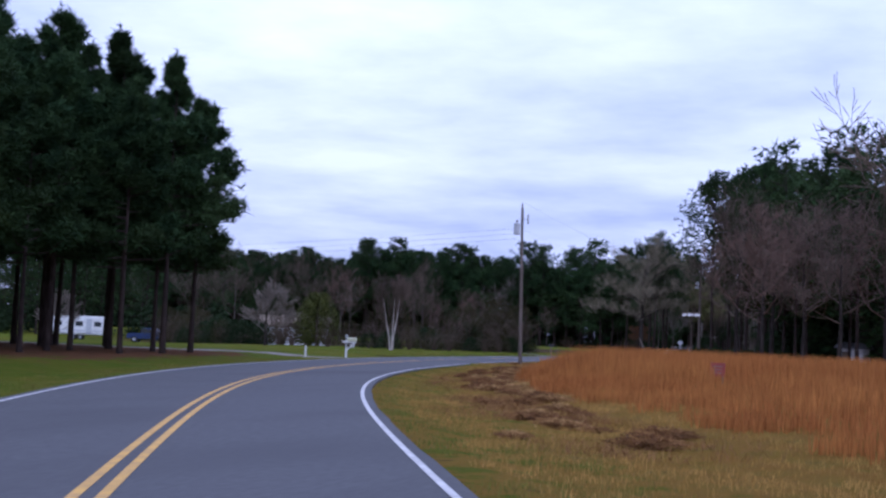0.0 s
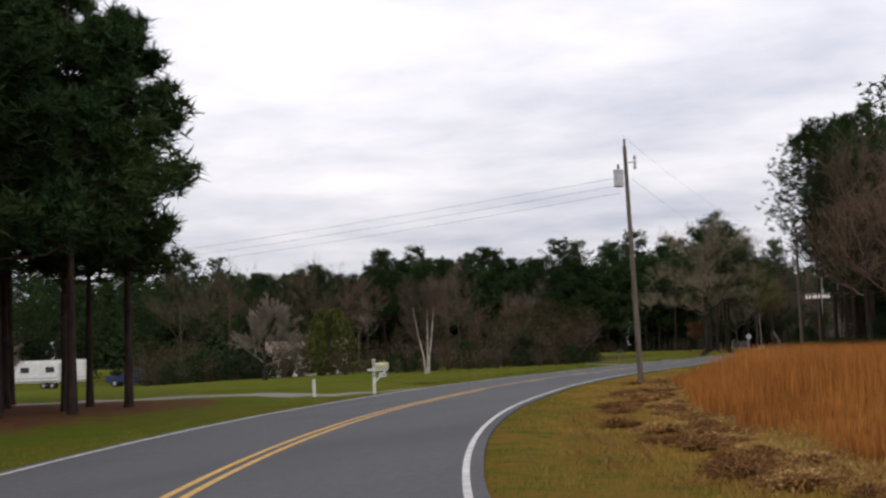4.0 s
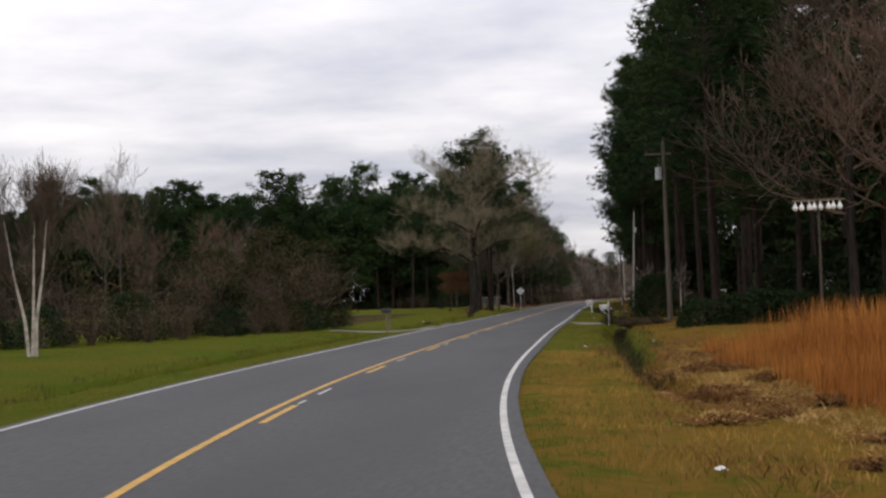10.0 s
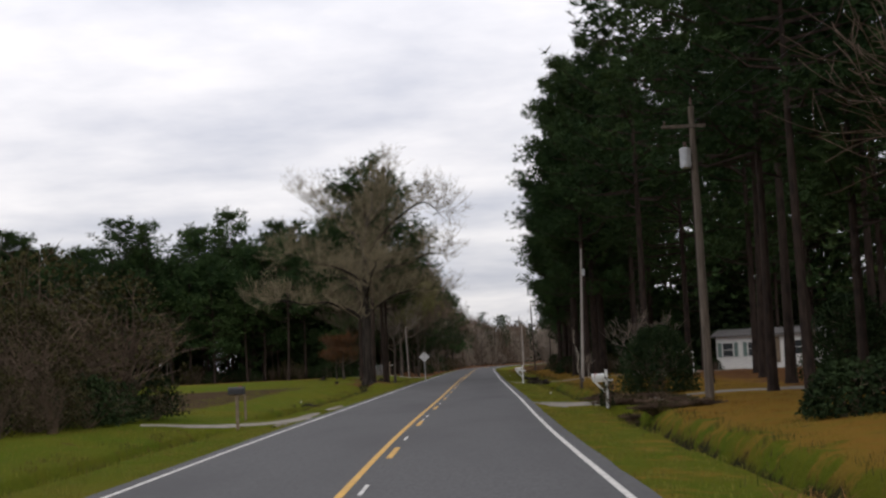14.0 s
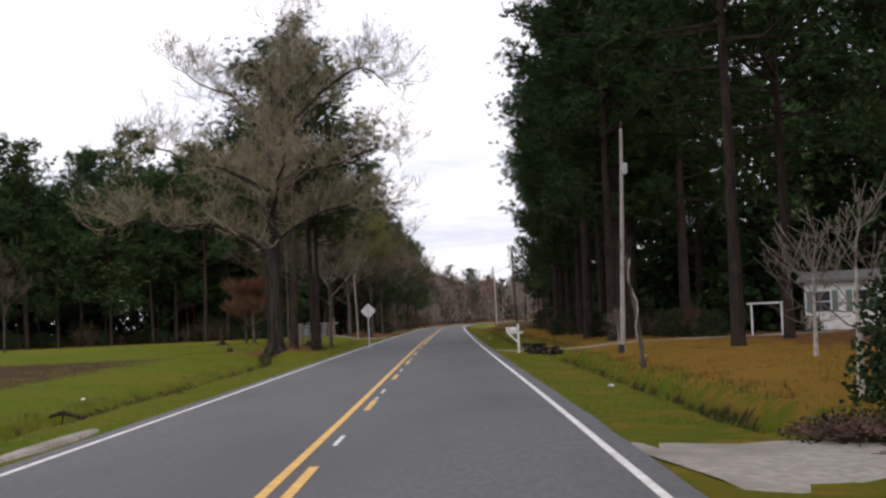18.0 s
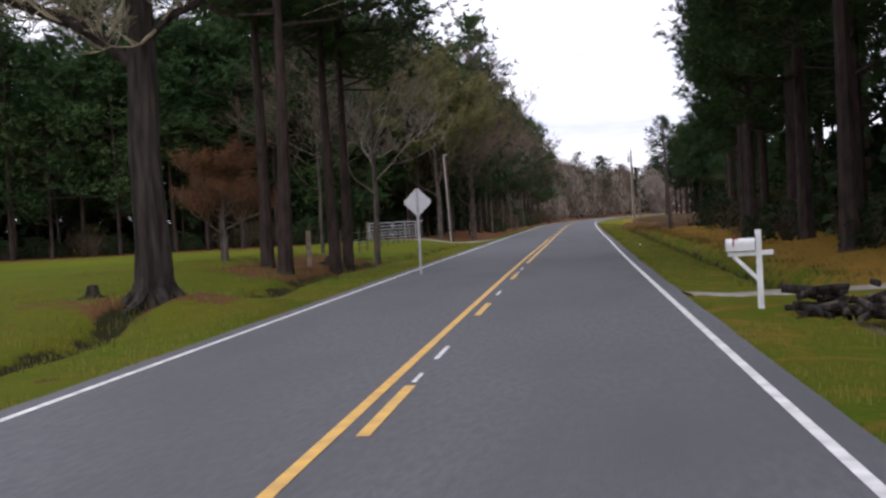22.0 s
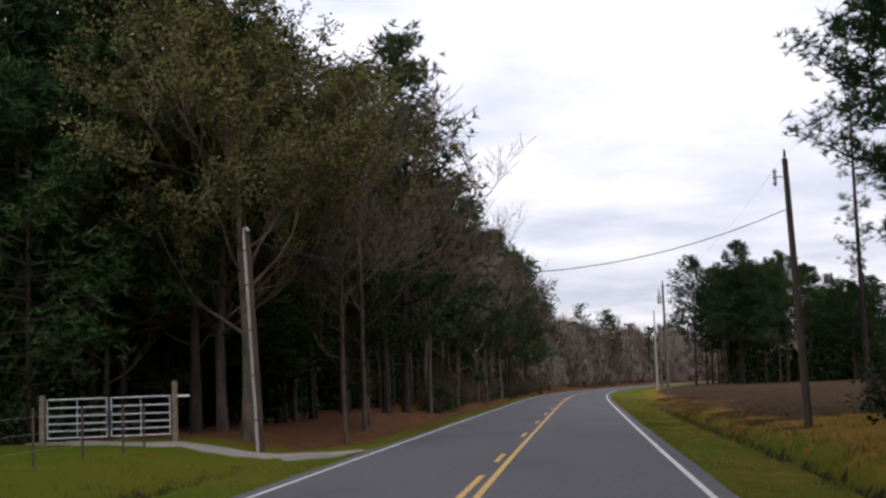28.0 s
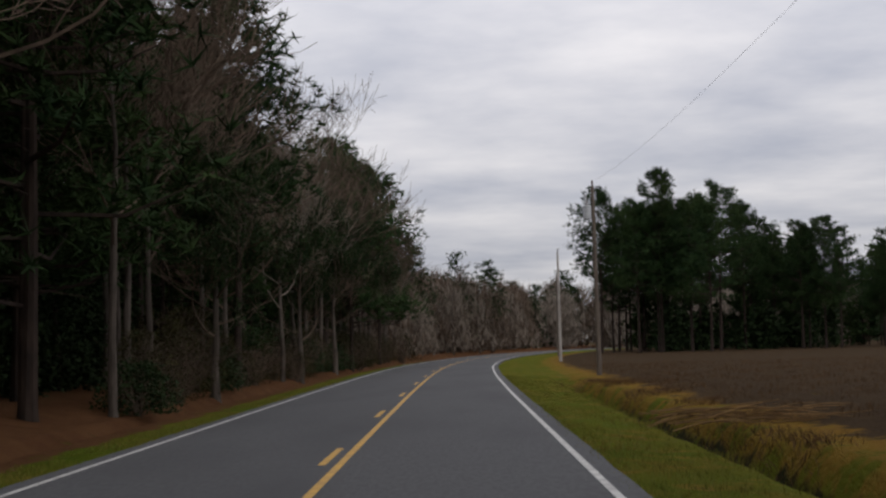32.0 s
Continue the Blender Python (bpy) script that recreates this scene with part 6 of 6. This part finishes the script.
for x in (-0.5, 0.4):
    for y in (-1.05, 1.05):
        wheel(camper, x, y, 0.34, 0.2)

truck = root("pickup_truck", -90.5, 147.5, ground_z(-90.5, 147.5), 16, "dark blue pickup truck parked on the far lawn", "car")
bm = bmesh.new()
prof = [(-2.7, 0.45), (2.7, 0.45), (2.72, 0.75), (2.62, 1.05), (1.35, 1.15), (0.75, 1.78), (-0.75, 1.82), (-1.0, 1.15), (-2.68, 1.12), (-2.74, 0.7)]
vs = [bm.verts.new((x, y, z)) for y in (-0.95, 0.95) for x, z in prof]
n = len(prof)
bm.faces.new(vs[:n])
bm.faces.new(list(reversed(vs[n:])))
for k in range(n):
    bm.faces.new((vs[k], vs[n + k], vs[n + (k + 1) % n], vs[(k + 1) % n]))
bmesh.ops.recalc_face_normals(bm, faces=bm.faces[:])
bmesh.ops.bevel(bm, geom=bm.edges[:], offset=0.06, segments=2, affect="EDGES")
s = Soup()
s.bm(bm)
body = part("body", s, BLUE, truck)
for x0, x1, x2, x3 in ((0.05, 1.15, 0.70, 0.05), (-0.88, -0.05, -0.05, -0.72)):
    for y in (-0.965, 0.965):
        s = Soup()
        s.v += [(x0, y, 1.2), (x1, y, 1.2), (x2, y, 1.7), (x3, y, 1.7), (x0, y * 0.99, 1.2), (x1, y * 0.99, 1.2), (x2, y * 0.99, 1.7), (x3, y * 0.99, 1.7)]
        s.f += [(0, 1, 2, 3), (7, 6, 5, 4), (0, 4, 5, 1), (1, 5, 6, 2), (2, 6, 7, 3), (3, 7, 4, 0)]
        part("side_window", s, GLASS, body)
for y in (-0.7, 0.7):
    s = Soup()
    s.box(2.66, 2.74, y - 0.18, y + 0.18, 0.82, 0.98, 0.015)
    part("headlight", s, WHITE_PAINT, body)
s = Soup()
s.box(2.66, 2.8, -0.95, 0.95, 0.48, 0.66, 0.03)
part("bumper", s, STEEL, truck)
for x in (-1.75, 1.75):
    for y in (-0.85, 0.85):
        wheel(truck, x, y, 0.38, 0.24)

# ---- ditch-side things ----
random.seed(200)
pile = root("brush_pile", -27.85, 197.2, ground_z(-27.85, 197.2) + 0.05, 0, "heap of cut logs and sticks in the ditch", "log pile")
for k in range(44):
    s = Soup()
    a, ln, r = rnd(-0.7, 0.7) + (1.57 if k % 3 else 0), rnd(0.5, 1.2), rnd(0.015, 0.055)
    c = Vector((rnd(-0.9, 0.9), rnd(-0.4, 0.4), 0.08 + 0.4 * rnd(0, 1) * (1 - abs(k - 22) / 30)))
    v = Vector((math.cos(a), math.sin(a), rnd(-0.15, 0.15))) * ln / 2
    s.tube([c - v, c, c + v], [r, r * 1.05, r * 0.95], 8)
    part("log", s, random.choice((GREY_BARK, DARK_BARK, DARK_BARK)), pile)
pile.scale = (0.74, 0.8, 1.35)
for x, y, turn in ((-26.9, 178.6, 0), (-27.6, 195.9, 0)):
    ob = root("culvert", x, y, ground_z(x, y) + 0.02, turn, "dark round culvert pipe end in the ditch", "pipe", "culvert ends")
    s = Soup()
    n = 14
    for yy_, rr in ((-0.5, 0.24), (2.2, 0.24), (2.2, 0.19), (-0.5, 0.19)):
        s.v += [(rr * math.cos(6.2832 * j / n), yy_, rr * math.sin(6.2832 * j / n)) for j in range(n)]
    for r_ in range(4):
        for j in range(n):
            s.f.append((r_ * n + j, r_ * n + (j + 1) % n, ((r_ + 1) % 4) * n + (j + 1) % n, ((r_ + 1) % 4) * n + j))
    part("pipe", s, CONCRETE if x < -30 else DARK_POLE, ob)
log = root("fallen_branch", -39.3, 166.5, ground_z(-39.3, 166.5), 0, "crooked dark fallen branch on the grass", "branch")
s = Soup()
s.tube([Vector(p) for p in ((-0.62, 0.1, 0.34), (-0.3, 0.05, 0.42), (0.05, 0.0, 0.32), (0.4, -0.05, 0.16), (0.72, -0.05, 0.04))], [0.035, 0.05, 0.055, 0.05, 0.03], 7)
part("stem", s, DARK_BARK, log)
for a, b in (((-0.3, 0.05, 0.42), (-0.42, 0.25, 0.08)), ((0.05, 0.0, 0.32), (0.12, -0.25, 0.04)), ((0.4, -0.05, 0.16), (0.62, 0.16, 0.1))):
    s = Soup()
    s.tube([Vector(a), Vector(b)], [0.025, 0.012], 5)
    part("twig", s, DARK_BARK, log)
rocks = root("rock_heap", -39.6, 154.6, ground_z(-39.6, 154.6), 0, "few pale broken stones at the culvert end", "rocks")
for k in range(7):
    bm = bmesh.new()
    bmesh.ops.create_icosphere(bm, subdivisions=1, radius=rnd(0.12, 0.24))
    for v in bm.verts:
        v.co *= rnd(0.75, 1.2)
        v.co.z *= 0.75
    s = Soup()
    s.bm(bm, Matrix.Translation((rnd(-0.55, 0.55), rnd(-0.5, 0.5), 0.12 + 0.12 * (k % 3))))
    part("stone", s, CONCRETE, rocks)
for k, (x, y) in enumerate(((-45.9, 219.0), (-41.6, 226.0), (-43.2, 206.5))):
    ob = root("stump", x, y, ground_z(x, y), k * 50, "small dark broken tree stump on the grass", "stump", "stumps on the grass")
    s = Soup()
    s.tube([Vector((0, 0, -0.1)), Vector((0, 0, 0.12)), Vector((0.03, 0, 0.34))], [0.26, 0.18, 0.12], 9)
    part("wood", s, DARK_BARK, ob)
    for j in range(4):
        s = Soup()
        a = j * 1.6 + k
        s.tube([Vector((0.1 * math.cos(a), 0.1 * math.sin(a), 0.1)), Vector((0.4 * math.cos(a), 0.4 * math.sin(a), 0.02 + 0.1 * (j % 2)))], [0.05, 0.02], 5)
        part("root", s, DARK_BARK, ob)
LITTER = [(-21.7, 71.0), (-20.6, 62.5), (-24.6, 84.0), (place_at(160, -6.4), 160), (place_at(172, -7.5), 172), (place_at(168, 5.2), 168), (place_at(183, 6.0), 183),
          (place_at(208, -6.2), 208), (place_at(121, 7.6), 121), (place_at(113, 9.4), 113), (place_at(402, -4.6), 402), (-26.9, 116.0), (-29.8, 241.0)]
for k, (x, y) in enumerate(LITTER):
    ob = root("litter", x, y, ground_z(x, y) + 0.03, k * 67, "scrap of white paper litter on the verge", "litter", "litter on the verge")
    s = Soup()
    s.v += [(-0.12, -0.07, 0.02), (0.0, -0.1, 0.07), (0.13, -0.05, 0.0), (0.1, 0.08, 0.05), (-0.02, 0.09, 0.02), (-0.13, 0.06, 0.06), (0.0, 0.0, 0.11), (0.0, 0.0, -0.01)]
    s.f += [(0, 1, 6), (1, 2, 6), (2, 3, 6), (3, 4, 6), (4, 5, 6), (5, 0, 6), (1, 0, 7), (2, 1, 7), (3, 2, 7), (4, 3, 7), (5, 4, 7), (0, 5, 7)]
    part("sheet", s, WHITE_PAINT, ob)
    ob.scale = (0.55, 0.55, 0.5)


YARD_BLADE = material("orange_winter_grass", (0.22, 0.105, 0.022), (0.15, 0.09, 0.02), 0.5, 0.95, 0, per_island=0.3, third=(0.15, 0.125, 0.025), spec=0.04)
CANE = material("dry_cane", (0.22, 0.135, 0.062), (0.13, 0.08, 0.04), 3, 0.9, 0, per_object=0.3, spec=0.05)


# ---- grasses ----
def blades(name, count, where, height, width, mat, label, lean=0.25, clump=1, spread=0.15, lie=1.0):
    """Single grass blades, each a slim bent spike, set by a placing function."""
    vs, fs = [], []
    made = 0
    tries = 0
    while made < count and tries < count * 6:
        tries += 1
        p = where()
        if p is None:
            continue
        z0 = ground_z(p[0], p[1])
        for _ in range(clump):
            x, y = p[0] + rnd(-spread, spread), p[1] + rnd(-spread, spread)
            h = height * rnd(0.55, 1.15) * (p[2] if len(p) > 2 else 1)
            a = rnd(0, 6.28)
            cx, cy = math.cos(a) * width, math.sin(a) * width
            b = rnd(0, 6.28)
            lx, ly = math.cos(b) * h * lean * rnd(0.2, 1), math.sin(b) * h * lean * rnd(0.2, 1)
            k = len(vs)
            vs += [(x - cx, y - cy, z0 - 0.03), (x + cx, y + cy, z0 - 0.03), (x + lx * 0.4 - cx * 0.7, y + ly * 0.4 - cy * 0.7, z0 + h * 0.6 * lie),
                   (x + lx * 0.4 + cx * 0.7, y + ly * 0.4 + cy * 0.7, z0 + h * 0.6 * lie), (x + lx, y + ly, z0 + h * lie)]
            fs += [(k, k + 1, k + 3, k + 2), (k + 2, k + 3, k + 4)]
            made += 1
    me = bpy.data.meshes.new(name)
    me.from_pydata(vs, [], fs)
    me.materials.append(mat)
    return tagged(new(name, me), label, "grass", kind="stuff")


FIELD_EDGE_Y = (10, 16, 27, 38, 42, 57, 66, 76, 91, 105, 109)
FIELD_EDGE_X = (4.0, 1.6, -4.0, -9.6, -11.4, -16.4, -18.2, -20.6, -22.1, -23.2, -23.4)


def in_field():
    y = rnd(14, 109)
    e = float(np.interp(y, FIELD_EDGE_Y, FIELD_EDGE_X)) + 0.9 * noise.noise(Vector((y * 0.3, 0, 0)))
    x = e + (rnd(0, 1) ** 1.6) * 26
    if noise.noise(Vector((x * 0.25, y * 0.25, 7))) < -0.32 or (abs(x + 7.4 - (y - 56) * -0.14) < 0.8 and 46 < y < 56.3):
        return None
    return x, y, (0.4 + 0.6 * smooth(0, 2.2 + 5 * (1 - smooth(40, 60, y)), x - e)) * (0.66 + 0.34 * smooth(44, 60, y))


def cut_edge():
    y = rnd(38, 108)
    e = float(np.interp(y, FIELD_EDGE_Y, FIELD_EDGE_X))
    return e - 1.3 + 2.0 * rnd(0, 1) ** 1.5, y


def weedy():
    y = rnd(20, 122)
    d = random.gauss(7.2, 1.1)
    if not 4.9 < d < 10 or noise.noise(Vector((d * 0.5, y * 0.22, 1))) < 0.02:
        return None
    return place_at(y, d), y


def weedy_far():
    y = rnd(280, 345)
    d = random.gauss(7.6, 0.9)
    if not 5.6 < d < 11 or noise.noise(Vector((d * 0.4, y * 0.2, 5))) < 0.0:
        return None
    return place_at(y, d), y


def verge(side, y0, y1, d0, d1):
    def f():
        y = rnd(y0, y1)
        d = side * (d0 + (d1 - d0) * rnd(0, 1) ** 1.4)
        if any(sd == side and a - 0.4 < y < b + 0.4 for sd, a, b in DRIVES):
            return None
        if noise.noise(Vector((d * 0.6, y * 0.3, 11))) < -0.25:
            return None
        return place_at(y, d), y
    return f


def dry():
    y = rnd(4, 113)
    d = rnd(4.3, 11.5)
    if noise.noise(Vector((d * 0.5, y * 0.25, 21))) < -0.15:
        return None
    return place_at(y, d), y


def ditch(side, y0, y1, d0, s):
    def f():
        y = rnd(y0, y1)
        for sd, a, b in DRIVES:
            if sd == side and a - 0.5 < y < b + 0.5:
                return None
        if noise.noise(Vector((y * 0.35, side, 31))) < -0.2:
            return None
        return place_at(y, side * random.gauss(d0, s)), y
    return f


random.seed(210)
blades("broomsedge", 84000, in_field, 1.25, 0.011, STRAW, "field of tall golden-brown broomsedge grass", 0.25, 9, 0.28)
blades("dry_grass", 64000, dry, 0.085, 0.006, DRY, "short yellow-brown winter grass on the verge", 0.8, 8, 0.3)
blades("dead_weeds", 20000, weedy, 0.34, 0.006, WEEDS, "tangle of dead brown weeds along the ditch", 1.3, 8, 0.35, 0.45)
blades("cut_straw", 16000, cut_edge, 0.36, 0.006, PALE_STRAW, "flattened pale straw along the tall grass", 1.3, 8, 0.3, 0.25)
blades("dead_weeds", 9000, weedy_far, 0.32, 0.007, STUBBLE, "dead brown stalks along the field edge", 1.2, 6, 0.4, 0.5)
blades("verge_grass", 46000, verge(1, 5, 300, 3.78, 6.2), 0.065, 0.006, GREEN_BLADE, "short mixed green and yellow verge grass", 0.6, 8, 0.2)
blades("verge_grass", 40000, verge(-1, 10, 277, 3.78, 6.2), 0.065, 0.006, GREEN_BLADE, "short mixed green and yellow verge grass", 0.6, 8, 0.2)
blades("verge_grass", 20000, verge(1, 284, 352, 3.78, 7.0), 0.07, 0.006, GREEN_BLADE, "fresh green grass along the field", 0.6, 8, 0.2)
blades("verge_grass", 12000, verge(-1, 277, 350, 3.78, 4.9), 0.07, 0.006, GREEN_BLADE, "narrow green grass strip below the wood", 0.6, 8, 0.2)
blades("field_stubble", 14000, verge(1, 286, 372, 9.5, 30.0), 0.14, 0.007, STUBBLE, "brown weedy stubble on the bare field", 0.7, 7, 0.4)
blades("lawn_grass", 26000, verge(-1, 80, 272, 6.9, 14.0), 0.075, 0.007, GREEN_BLADE, "short green lawn grass beyond the ditch", 0.7, 10, 0.35)
blades("yard_grass", 26000, verge(1, 104, 284, 7.6, 14.0), 0.08, 0.007, YARD_BLADE, "short orange-brown winter grass in the yards", 0.7, 10, 0.35)
blades("ditch_grass", 12000, ditch(1, 100, 300, 6.9, 0.6), 0.16, 0.008, DITCH_BLADE, "dark rank grass in the roadside ditch", 0.6, 6, 0.22)
blades("ditch_grass", 9000, ditch(-1, 92, 275, 6.6, 0.45), 0.15, 0.008, DITCH_BLADE, "dark rank grass in the roadside ditch", 0.6, 6, 0.22)


# cut cane lying at the field's edge
heap = root("cane_heap", -28.0, 311.8, ground_z(-28.0, 311.8), 0, "heap of pale cut cane stalks at the field edge", "brush pile")
random.seed(220)
for k in range(60):
    s = Soup()
    c = Vector((rnd(-1.7, 1.7), rnd(-1.3, 1.3), 0.05 + rnd(0, 0.3)))
    a = rnd(-0.7, 0.7)
    v = Vector((math.cos(a), math.sin(a), rnd(-0.12, 0.18))) * rnd(0.4, 1.0)
    s.tube([c - v, c + Vector((0, 0, 0.03)), c + v], [0.014, 0.013, 0.008], 5)
    part("stalk", s, CANE, heap)
